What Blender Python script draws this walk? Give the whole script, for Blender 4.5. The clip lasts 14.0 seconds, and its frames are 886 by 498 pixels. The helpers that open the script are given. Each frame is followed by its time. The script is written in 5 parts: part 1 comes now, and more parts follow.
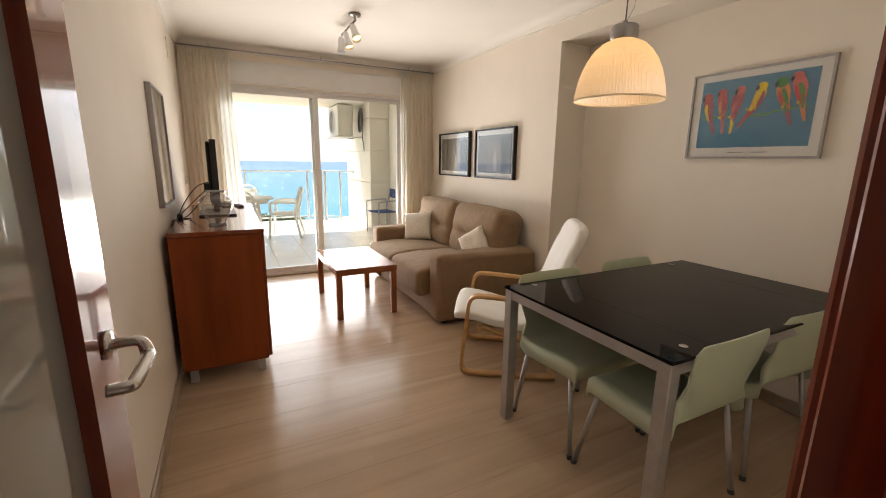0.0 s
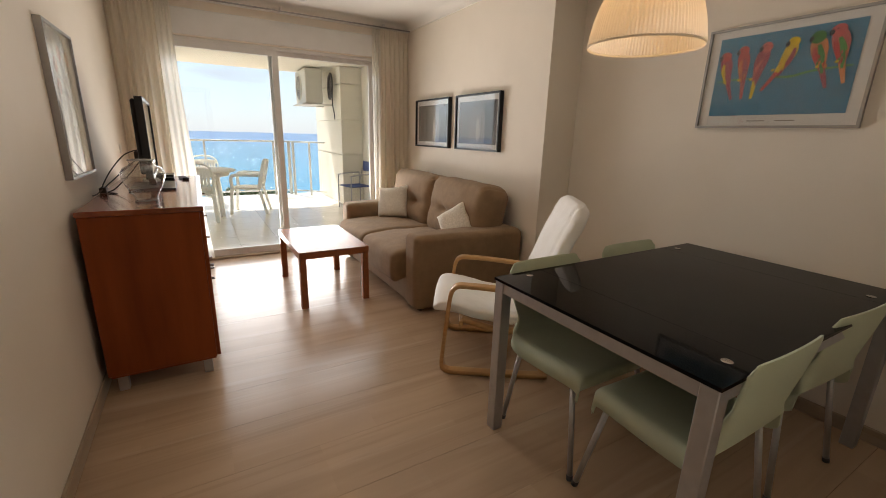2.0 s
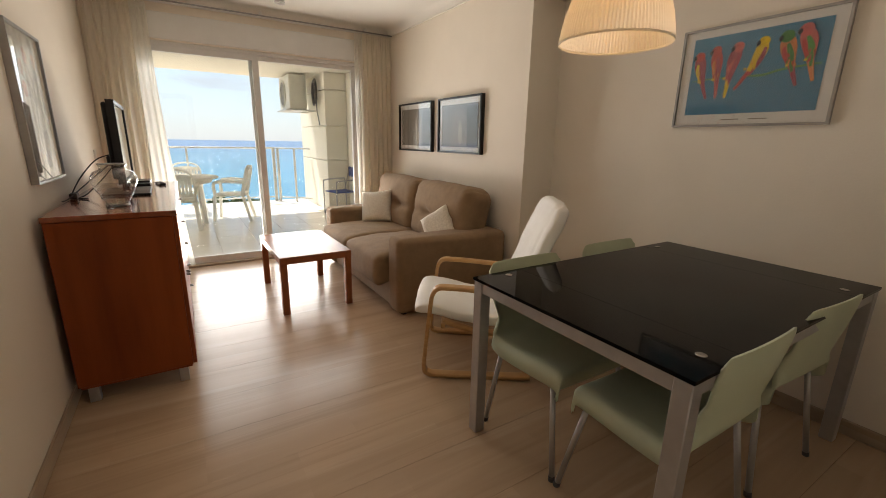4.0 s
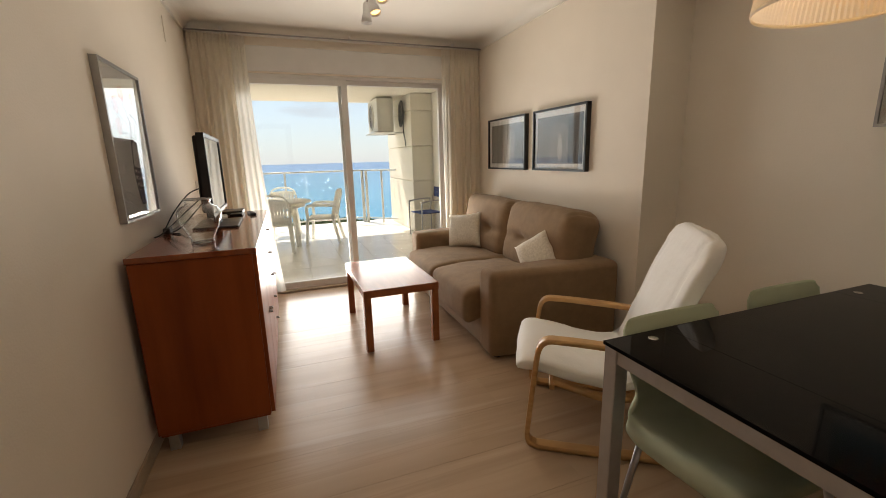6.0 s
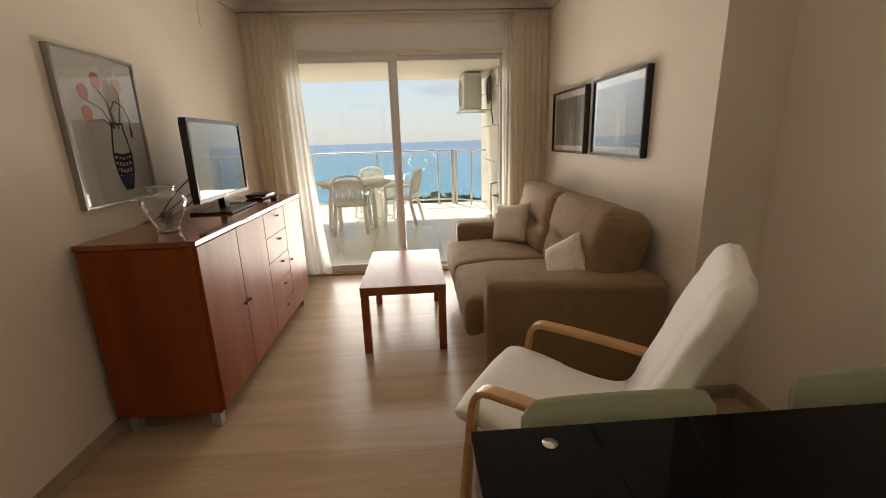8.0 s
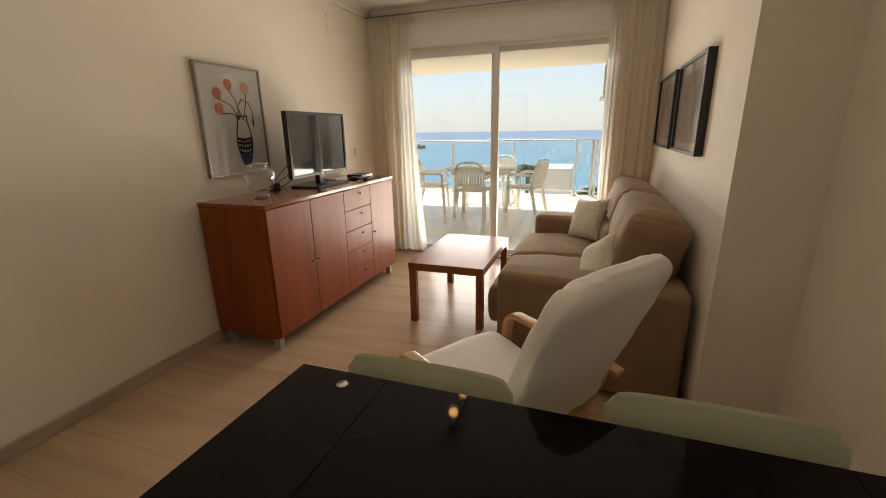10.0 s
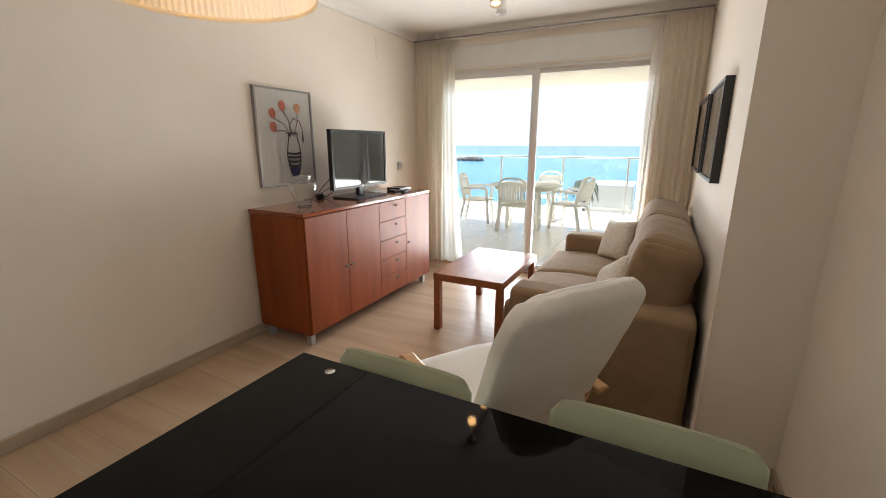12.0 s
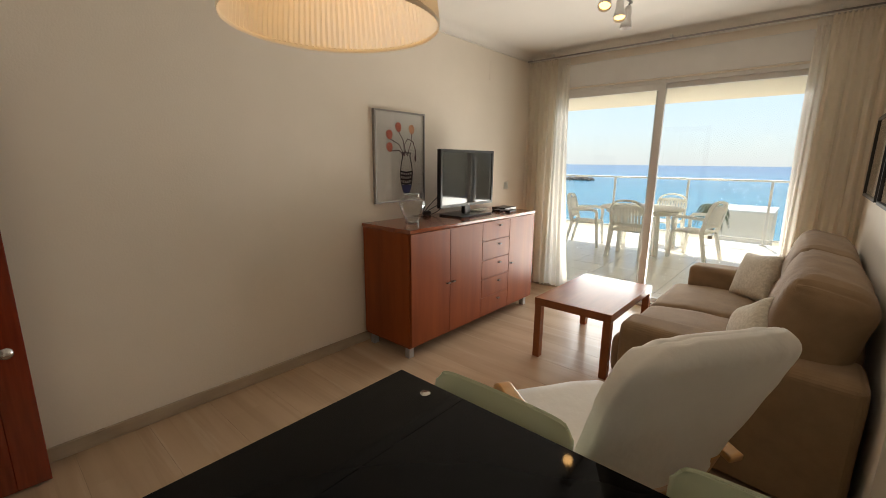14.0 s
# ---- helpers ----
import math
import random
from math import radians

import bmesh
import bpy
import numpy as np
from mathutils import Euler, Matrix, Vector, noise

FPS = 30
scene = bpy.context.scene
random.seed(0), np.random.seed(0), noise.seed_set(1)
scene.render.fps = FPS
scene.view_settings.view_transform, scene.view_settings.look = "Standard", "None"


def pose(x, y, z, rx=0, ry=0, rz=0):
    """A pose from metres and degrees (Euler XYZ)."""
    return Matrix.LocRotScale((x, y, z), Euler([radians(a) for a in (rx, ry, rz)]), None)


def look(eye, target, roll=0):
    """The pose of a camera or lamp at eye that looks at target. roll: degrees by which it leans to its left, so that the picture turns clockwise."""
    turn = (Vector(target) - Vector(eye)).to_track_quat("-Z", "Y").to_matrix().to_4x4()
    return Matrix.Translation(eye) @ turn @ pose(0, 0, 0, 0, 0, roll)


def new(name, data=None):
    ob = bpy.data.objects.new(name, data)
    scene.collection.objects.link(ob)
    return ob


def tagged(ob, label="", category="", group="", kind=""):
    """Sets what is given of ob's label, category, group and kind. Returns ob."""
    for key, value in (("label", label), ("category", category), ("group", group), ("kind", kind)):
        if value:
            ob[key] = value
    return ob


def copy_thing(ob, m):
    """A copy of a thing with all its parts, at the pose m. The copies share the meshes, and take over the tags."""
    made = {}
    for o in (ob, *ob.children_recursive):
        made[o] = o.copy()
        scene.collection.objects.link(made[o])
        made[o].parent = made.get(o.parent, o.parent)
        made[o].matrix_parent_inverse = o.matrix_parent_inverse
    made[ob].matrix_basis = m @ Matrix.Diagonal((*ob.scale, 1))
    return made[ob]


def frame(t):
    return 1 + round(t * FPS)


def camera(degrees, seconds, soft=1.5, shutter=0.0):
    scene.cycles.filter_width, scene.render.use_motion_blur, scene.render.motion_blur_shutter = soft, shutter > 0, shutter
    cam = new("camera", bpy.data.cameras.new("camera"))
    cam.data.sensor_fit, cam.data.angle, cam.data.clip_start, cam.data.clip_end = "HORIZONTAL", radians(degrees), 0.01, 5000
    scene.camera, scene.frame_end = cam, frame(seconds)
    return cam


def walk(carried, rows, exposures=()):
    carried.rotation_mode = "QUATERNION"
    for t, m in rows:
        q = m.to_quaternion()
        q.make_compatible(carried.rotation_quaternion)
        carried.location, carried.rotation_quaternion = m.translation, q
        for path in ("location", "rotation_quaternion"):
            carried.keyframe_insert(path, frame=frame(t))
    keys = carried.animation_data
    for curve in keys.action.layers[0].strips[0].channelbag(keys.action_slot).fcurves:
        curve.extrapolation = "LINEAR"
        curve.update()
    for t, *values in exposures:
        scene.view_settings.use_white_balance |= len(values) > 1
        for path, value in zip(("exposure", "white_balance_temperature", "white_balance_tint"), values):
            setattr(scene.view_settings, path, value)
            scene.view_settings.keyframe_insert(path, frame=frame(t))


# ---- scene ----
cam = camera(93.4, 14.0, soft=0.9)
PATH = [
    (0, (0.377, 0.193, 1.379), (1.266, 1.937, 0.968), 0.8),
    (0.5, (0.465, 0.382, 1.36), (1.308, 2.145, 0.936), 1.4),
    (1, (0.503, 0.508, 1.358), (1.321, 2.273, 0.895), 1.6),
    (1.5, (0.511, 0.548, 1.35), (1.371, 2.284, 0.85), 1.5),
    (2, (0.545, 0.533, 1.338), (1.52, 2.198, 0.813), 1.6),
    (2.2, (0.561, 0.524, 1.34), (1.593, 2.152, 0.806), 1.7),
    (4.3, (0.597, 0.517, 1.309), (1.606, 2.174, 0.825), 0.8),
    (4.5, (0.589, 0.518, 1.31), (1.537, 2.215, 0.841), 0.6),
    (5, (0.592, 0.529, 1.332), (1.409, 2.3, 0.89), -0.1),
    (5.5, (0.624, 0.657, 1.338), (1.356, 2.469, 0.913), -0.8),
    (6, (0.704, 0.91, 1.336), (1.38, 2.744, 0.911), -1.5),
    (6.5, (0.887, 1.032, 1.357), (1.497, 2.883, 0.913), -1.8),
    (7, (1.111, 1.094, 1.361), (1.595, 2.977, 0.891), -2.1),
    (7.5, (1.296, 1.175, 1.342), (1.607, 3.089, 0.85), -2.1),
    (8, (1.523, 1.153, 1.35), (1.634, 3.084, 0.842), -1.8),
    (8.5, (1.765, 1.062, 1.368), (1.663, 2.991, 0.85), -1.8),
    (9, (1.958, 1.093, 1.346), (1.643, 2.996, 0.818), -1.4),
    (9.2, (2.036, 1.118, 1.333), (1.651, 3.007, 0.799), -1.5),
    (11.3, (2.529, 0.99, 1.409), (1.66, 2.71, 0.875), 0.3),
    (11.5, (2.528, 0.995, 1.399), (1.656, 2.719, 0.88), 0.3),
    (12, (2.562, 1.023, 1.4), (1.681, 2.751, 0.91), 0.1),
    (12.5, (2.576, 1.055, 1.408), (1.683, 2.765, 0.95), -0.1),
    (13, (2.573, 1.04, 1.399), (1.633, 2.753, 0.97), -0.1),
    (13.5, (2.561, 1.042, 1.409), (1.498, 2.684, 0.995), 0.1),
    (14, (2.529, 1.055, 1.411), (1.25, 2.517, 1.003), 0.5),
]
EXPOSURES = [  # seconds, stops, kelvin, tint
    (0.0, 0.98, 6600, 14), (0.5, 0.85, 6600, 14), (1.5, 0.7, 6550, 14), (2.2, 0.65, 6650, 14), (4.3, 0.64, 6800, 13), (5.5, 0.54, 6600, 13),
    (6.5, 0.49, 7250, 13), (7.5, 0.34, 7100, 13), (8.5, 0.27, 7300, 14), (9.2, 0.35, 7300, 14), (11.3, 0.75, 7000, 12), (12.0, 1.05, 6050, 11),
    (12.5, 1.2, 5750, 11), (13.0, 1.1, 5850, 11), (13.5, 0.75, 6300, 10), (14.0, 0.56, 6700, 10)]
walk(cam, [(t, look(eye, target, roll)) for t, eye, target, roll in PATH], EXPOSURES)

# ---- world, sun, added window fill ----
SUN_EL, SUN_AZ = 58.0, -20.0  # elevation, and turn from +y (negative: towards -x)
wd = bpy.data.worlds.new("sky")
scene.world = wd
wd.use_nodes = True
wn, wl = wd.node_tree.nodes, wd.node_tree.links
bg = wn["Background"]
sky = wn.new("ShaderNodeTexSky")
sky.sky_type = 'NISHITA'
sky.sun_disc = False
sky.sun_elevation, sky.sun_rotation = radians(SUN_EL), radians(SUN_AZ)
sky.air_density, sky.dust_density, sky.ozone_density = 1.0, 0.15, 2.0
# thin streaks of high cloud
wtc = wn.new("ShaderNodeTexCoord")
wmp = wn.new("ShaderNodeMapping")
wmp.inputs["Scale"].default_value = (2.0, 2.0, 9.0)
wno = wn.new("ShaderNodeTexNoise")
wno.inputs["Scale"].default_value, wno.inputs["Detail"].default_value = 2.2, 6.0
wra = wn.new("ShaderNodeValToRGB")
wra.color_ramp.elements[0].position, wra.color_ramp.elements[1].position = 0.36, 0.80
wra.color_ramp.elements[0].color = (0.15, 0.15, 0.15, 1)
wmx = wn.new("ShaderNodeMix")
wmx.data_type = 'RGBA'
wmx.inputs[7].default_value = (3.5, 3.95, 4.5, 1)
wl.new(wtc.outputs["Generated"], wmp.inputs["Vector"])
wl.new(wmp.outputs["Vector"], wno.inputs["Vector"])
wl.new(wno.outputs["Fac"], wra.inputs["Fac"])
wsp = wn.new("ShaderNodeSeparateXYZ")  # sea haze thickens towards the horizon
whz = wn.new("ShaderNodeMapRange")
whz.inputs[1].default_value, whz.inputs[2].default_value, whz.inputs[3].default_value, whz.inputs[4].default_value = 0.0, 0.45, 0.85, 0.1
wmm = wn.new("ShaderNodeMath")
wmm.operation = 'MAXIMUM'
wl.new(wtc.outputs["Generated"], wsp.inputs[0])
wl.new(wsp.outputs["Z"], whz.inputs[0])
wl.new(whz.outputs[0], wmm.inputs[0])
wl.new(wra.outputs["Color"], wmm.inputs[1])
wl.new(wmm.outputs[0], wmx.inputs[0])
wl.new(sky.outputs["Color"], wmx.inputs[6])
wl.new(wmx.outputs[2], bg.inputs["Color"])
bg.inputs["Strength"].default_value = 0.14

el, az = radians(SUN_EL), radians(SUN_AZ)
sun = new("sun", bpy.data.lights.new("sun", 'SUN'))
sun.data.energy, sun.data.angle, sun.data.color = 5.0, radians(0.6), (1.0, 0.95, 0.86)
sun.matrix_world = look((40 * math.sin(az) * math.cos(el), 40 * math.cos(az) * math.cos(el), 40 * math.sin(el)), (0, 0, 0))


def opening_fill(name, x, wide, y, z, down, spread, watts, height, tint):
    lamp = new(name, bpy.data.lights.new(name, 'AREA'))
    d = lamp.data
    d.shape, d.size, d.size_y, d.energy, d.color, d.spread = 'RECTANGLE', wide, height, watts, tint, radians(spread)
    lamp.matrix_world = look((x, y, z), (x, y - math.cos(radians(down)), z - math.sin(radians(down))))


# lamps added outside the window: one boosts skylight downwards, one terrace bounce upwards
opening_fill("sky_fill_light", 1.40, 2.1, 5.95, 1.25, 34, 92, 8.5, 1.8, (0.90, 0.95, 1.0))
opening_fill("bounce_fill_light", 1.43, 1.7, 5.64, 0.50, -26, 112, 23.5, 0.88, (1.0, 0.95, 0.88))

# ---- materials ----


def mat(name, c1, c2=None, scale=6.0, rough=0.5, bump=0.0, bscale=60.0, metal=0.0, coat=0.0, stretch=(1, 1, 1), trans=0.0,
        vary=0.0, detail=5.0, sheen=0.0, ior=1.5, rvar=0.08, lo=0.3, hi=0.7, dist=0.002, distort=0.0):
    m = bpy.data.materials.new(name)
    m.use_nodes = True
    n, l = m.node_tree.nodes, m.node_tree.links
    p = n["Principled BSDF"]
    c2 = c2 or tuple(x * 0.86 for x in c1)
    tc = n.new("ShaderNodeTexCoord")
    mp = n.new("ShaderNodeMapping")
    mp.inputs["Scale"].default_value = stretch
    l.new(tc.outputs["Object"], mp.inputs["Vector"])
    vec = mp.outputs["Vector"]
    if vary:
        oi = n.new("ShaderNodeObjectInfo")
        ad = n.new("ShaderNodeVectorMath")
        ad.operation = 'MULTIPLY_ADD'
        co = n.new("ShaderNodeCombineXYZ")
        for i in range(3):
            l.new(oi.outputs["Random"], co.inputs[i])
        l.new(co.outputs[0], ad.inputs[0])
        ad.inputs[1].default_value = (37.0, 53.0, 11.0)
        l.new(vec, ad.inputs[2])
        vec = ad.outputs[0]
    no = n.new("ShaderNodeTexNoise")
    no.inputs["Scale"].default_value, no.inputs["Detail"].default_value, no.inputs["Distortion"].default_value = scale, detail, distort
    l.new(vec, no.inputs["Vector"])
    ra = n.new("ShaderNodeValToRGB")
    e = ra.color_ramp.elements
    e[0].position, e[0].color = lo, (*c2, 1)
    e[1].position, e[1].color = hi, (*c1, 1)
    l.new(no.outputs["Fac"], ra.inputs["Fac"])
    col = ra.outputs["Color"]
    if vary:
        hs = n.new("ShaderNodeHueSaturation")
        mr = n.new("ShaderNodeMapRange")
        mr.inputs[3].default_value, mr.inputs[4].default_value = 1 - vary, 1 + vary
        l.new(oi.outputs["Random"], mr.inputs[0])
        l.new(mr.outputs[0], hs.inputs["Value"])
        l.new(col, hs.inputs["Color"])
        col = hs.outputs["Color"]
    l.new(col, p.inputs["Base Color"])
    rr = n.new("ShaderNodeMapRange")
    rr.inputs[3].default_value, rr.inputs[4].default_value = max(rough - rvar, 0.01), min(rough + rvar, 1)
    n2 = n.new("ShaderNodeTexNoise")
    n2.inputs["Scale"].default_value = scale * 0.4
    l.new(vec, n2.inputs["Vector"])
    l.new(n2.outputs["Fac"], rr.inputs[0])
    l.new(rr.outputs[0], p.inputs["Roughness"])
    p.inputs["Metallic"].default_value = metal
    p.inputs["Coat Weight"].default_value = coat
    p.inputs["Coat Roughness"].default_value = 0.12
    p.inputs["Transmission Weight"].default_value = trans
    p.inputs["Sheen Weight"].default_value = sheen
    p.inputs["IOR"].default_value = ior
    if bump:
        nb = n.new("ShaderNodeTexNoise")
        nb.inputs["Scale"].default_value, nb.inputs["Detail"].default_value = bscale, 4.0
        l.new(vec, nb.inputs["Vector"])
        bp = n.new("ShaderNodeBump")
        bp.inputs["Strength"].default_value, bp.inputs["Distance"].default_value = bump, dist
        l.new(nb.outputs["Fac"], bp.inputs["Height"])
        l.new(bp.outputs["Normal"], p.inputs["Normal"])
    return m


def glass_mat(name, tint=(1, 1, 1), rough=0.0, sheen=0.035, power=5.0):
    """Thin pane: mostly clear, with a mirror sheen that grows towards grazing."""
    m = bpy.data.materials.new(name)
    m.use_nodes = True
    n, l = m.node_tree.nodes, m.node_tree.links
    n.remove(n["Principled BSDF"])
    tr = n.new("ShaderNodeBsdfTransparent")
    tr.inputs["Color"].default_value = (*tint, 1)
    gl = n.new("ShaderNodeBsdfGlossy")
    gl.inputs["Roughness"].default_value = rough
    lw = n.new("ShaderNodeLayerWeight")
    lw.inputs["Blend"].default_value = 0.5
    pw = n.new("ShaderNodeMath")
    pw.operation = 'POWER'
    pw.inputs[1].default_value = power
    fr = n.new("ShaderNodeMapRange")
    fr.inputs[3].default_value, fr.inputs[4].default_value = sheen, 0.95
    l.new(lw.outputs["Facing"], pw.inputs[0])
    l.new(pw.outputs[0], fr.inputs[0])
    mx = n.new("ShaderNodeMixShader")
    l.new(fr.outputs[0], mx.inputs[0])
    l.new(tr.outputs[0], mx.inputs[1])
    l.new(gl.outputs[0], mx.inputs[2])
    l.new(mx.outputs[0], n["Material Output"].inputs["Surface"])
    return m


def cloth_mat(name, c1, c2, trans=0.5, scale=30, weave=900):
    m = mat(name, c1, c2, scale, 0.9, 0.25, weave, dist=0.001, sheen=0.1)
    n, l = m.node_tree.nodes, m.node_tree.links
    p = n["Principled BSDF"]
    tl = n.new("ShaderNodeBsdfTranslucent")
    tl.inputs["Color"].default_value = (*c1, 1)
    mx = n.new("ShaderNodeMixShader")
    mx.inputs[0].default_value = trans
    l.new(p.outputs[0], mx.inputs[1])
    l.new(tl.outputs[0], mx.inputs[2])
    l.new(mx.outputs[0], n["Material Output"].inputs["Surface"])
    return m


def glow_mat(name, colour, strength):
    m = bpy.data.materials.new(name)
    m.use_nodes = True
    p = m.node_tree.nodes["Principled BSDF"]
    p.inputs["Base Color"].default_value = (*colour, 1)
    p.inputs["Emission Color"].default_value = (*colour, 1)
    p.inputs["Emission Strength"].default_value = strength
    return m


M_WALL = mat("wall_paint", (0.86, 0.79, 0.685), (0.83, 0.76, 0.655), 3, 0.75, 0.4, 110, dist=0.002)
M_CEIL = mat("ceiling_paint", (0.86, 0.83, 0.77), (0.83, 0.80, 0.74), 2, 0.85, 0.1, 120)
M_MARBLE = mat("beige_marble", (0.53, 0.385, 0.26), (0.46, 0.33, 0.218), 2.0, 0.23, 0.0, stretch=(0.4, 3.2, 1), vary=0.012, detail=10, ior=1.38, rvar=0.05, lo=0.25, hi=0.7, distort=0.6)


def add_veins(m, scale, stretch, lo, hi, colour, depth):
    """Lays thin wandering veins of another colour over a stone."""
    n, l = m.node_tree.nodes, m.node_tree.links
    p = n["Principled BSDF"]
    src = p.inputs["Base Color"].links[0].from_socket
    tc = n.new("ShaderNodeNewGeometry")
    mp = n.new("ShaderNodeMapping")
    mp.inputs["Scale"].default_value = stretch
    no = n.new("ShaderNodeTexNoise")
    no.inputs["Scale"].default_value, no.inputs["Detail"].default_value, no.inputs["Distortion"].default_value = scale, 7.0, 0.5
    ra = n.new("ShaderNodeValToRGB")
    e = ra.color_ramp.elements
    e[0].position, e[0].color = lo, (0, 0, 0, 1)
    e[1].position, e[1].color = hi, (0, 0, 0, 1)
    mid = e.new((lo + hi) / 2)
    mid.color = (depth, depth, depth, 1)
    mx = n.new("ShaderNodeMix")
    mx.data_type = 'RGBA'
    mx.inputs[7].default_value = (*colour, 1)
    l.new(tc.outputs["Position"], mp.inputs["Vector"])
    l.new(mp.outputs["Vector"], no.inputs["Vector"])
    l.new(no.outputs["Fac"], ra.inputs["Fac"])
    l.new(ra.outputs["Color"], mx.inputs[0])
    l.new(src, mx.inputs[6])
    l.new(mx.outputs[2], p.inputs["Base Color"])


add_veins(M_MARBLE, 1.6, (0.13, 2.3, 1), 0.40, 0.60, (0.31, 0.205, 0.125), 0.27)
add_veins(M_MARBLE, 3.0, (0.16, 5.5, 1), 0.55, 0.68, (0.33, 0.22, 0.135), 0.25)
add_veins(M_MARBLE, 2.4, (0.2, 4.0, 1), 0.28, 0.42, (0.60, 0.47, 0.34), 0.35)
M_GROUT = mat("grout", (0.33, 0.24, 0.16), rough=0.8)
M_SKIRT = mat("beige_stone_skirting", (0.46, 0.37, 0.27), (0.36, 0.28, 0.20), 4, 0.3, stretch=(1, 1, 4), detail=7)
M_DOOR = mat("mahogany_varnish", (0.27, 0.040, 0.015), (0.17, 0.022, 0.009), 5, 0.14, stretch=(9, 9, 0.7), coat=0.9, detail=8)
M_DOOR.node_tree.nodes["Principled BSDF"].inputs["Coat Roughness"].default_value = 0.03
M_CHERRY = mat("cherry_veneer", (0.305, 0.072, 0.017), (0.195, 0.041, 0.0105), 2.2, 0.42, stretch=(4.5, 4.5, 0.5), coat=0.0, detail=8, vary=0.06, ior=1.3)
M_CHERRY_TOP = mat("cherry_veneer_top", (0.30, 0.078, 0.025), (0.20, 0.047, 0.015), 3.5, 0.14, stretch=(7, 0.8, 7), coat=0.4, detail=8)
M_TABLEWOOD = mat("coffee_table_wood", (0.34, 0.12, 0.048), (0.27, 0.092, 0.037), 4, 0.24, stretch=(7, 0.9, 3), coat=0.0, ior=1.25, detail=8)
M_BIRCH = mat("bent_birch", (0.62, 0.37, 0.155), (0.50, 0.27, 0.10), 5, 0.35, stretch=(2, 2, 9), coat=0.2, detail=7)
M_SOFA = mat("taupe_microfibre", (0.285, 0.186, 0.103), (0.235, 0.152, 0.084), 14, 0.92, 0.5, 300, sheen=0.08, dist=0.0015)
M_PILLOW = mat("cream_knit", (0.78, 0.72, 0.61), (0.60, 0.54, 0.44), 70, 0.9, 0.6, 150, sheen=0.15, dist=0.003)
M_COTTON = mat("white_cotton", (0.90, 0.89, 0.86), (0.86, 0.84, 0.80), 5, 0.85, 0.35, 30, dist=0.006, sheen=0.1)
M_GREEN = mat("pale_green_plastic", (0.57, 0.63, 0.46), (0.54, 0.60, 0.435), 4, 0.42, 0.15, 300, dist=0.0006)
M_ALU = mat("grey_aluminium", (0.52, 0.52, 0.53), (0.46, 0.46, 0.47), 20, 0.42, metal=0.75)
M_CHROME = mat("brushed_steel", (0.62, 0.60, 0.57), (0.54, 0.52, 0.50), 30, 0.25, metal=1.0)
M_BLACKGLASS = mat("black_glass", (0.004, 0.004, 0.005), (0.005, 0.005, 0.005), 3, 0.04, rvar=0.02, ior=1.17)
M_WHITEFRAME = mat("white_window_frame", (0.78, 0.77, 0.74), (0.74, 0.73, 0.70), 8, 0.35)
M_SILVER = mat("silver_frame", (0.42, 0.41, 0.40), (0.36, 0.35, 0.34), 20, 0.35, metal=0.9)
M_BLACK = mat("black_lacquer", (0.012, 0.012, 0.012), (0.018, 0.017, 0.016), 10, 0.3)
M_TVSCREEN = mat("tv_screen", (0.018, 0.02, 0.022), (0.016, 0.018, 0.02), 3, 0.05, rvar=0.02, ior=1.95)
M_RUBBER = mat("black_cable", (0.02, 0.02, 0.02), rough=0.5)
M_PAPER = mat("white_mat_board", (0.74, 0.72, 0.67), (0.71, 0.69, 0.64), 6, 0.8)
M_GLASS = glass_mat("clear_glass")
M_PANE = glass_mat("window_glass", (0.97, 0.985, 0.98))
M_PICGLASS = glass_mat("picture_glass", (1, 1, 1), 0.0, 0.06, 3.6)
M_CURTAIN = cloth_mat("cream_curtain", (0.90, 0.84, 0.73), (0.87, 0.81, 0.70), 0.5)
M_SHEER = cloth_mat("sheer_curtain", (0.90, 0.87, 0.80), (0.87, 0.84, 0.77), 0.65)
M_SHADE = cloth_mat("frosted_ribbed_shade", (0.91, 0.87, 0.78), (0.89, 0.85, 0.76), 0.47, 3, 200)
M_FACADE = mat("cream_facade", (0.87, 0.82, 0.71), (0.83, 0.78, 0.67), 2, 0.85, 0.3, 90)
M_FACADE_CEIL = mat("terrace_ceiling_paint", (0.87, 0.815, 0.71), (0.84, 0.785, 0.68), 2, 0.85, 0.2, 90)
M_TERRACE = mat("terrace_tile", (0.86, 0.82, 0.745), (0.81, 0.77, 0.69), 5, 0.2, vary=0.05, detail=6)
M_PLASTIC = cloth_mat("white_plastic", (0.93, 0.91, 0.86), (0.90, 0.88, 0.82), 0.55, 8, 100)
M_ACBODY = mat("ac_white_enamel", (0.74, 0.72, 0.64), (0.68, 0.66, 0.58), 5, 0.45)
M_BRONZE = mat("dark_steel", (0.20, 0.16, 0.13), (0.15, 0.12, 0.10), 20, 0.4, metal=0.8)
M_DARKGREY = mat("dark_grille", (0.10, 0.10, 0.10), rough=0.6)
M_BLUE = mat("blue_fabric", (0.05, 0.09, 0.28), (0.04, 0.07, 0.22), 40, 0.8, 0.2, 300)
M_RAIL = mat("rail_aluminium", (0.70, 0.69, 0.66), (0.64, 0.63, 0.60), 20, 0.35, metal=0.5)
M_BULB = glow_mat("warm_bulb", (1.0, 0.56, 0.17), 3.0)
M_PALM = mat("palm_leaf", (0.12, 0.15, 0.07), (0.07, 0.10, 0.04), 3, 0.6)
M_TREE = mat("tree_leaf", (0.14, 0.18, 0.08), (0.09, 0.13, 0.05), 2, 0.7, vary=0.15)
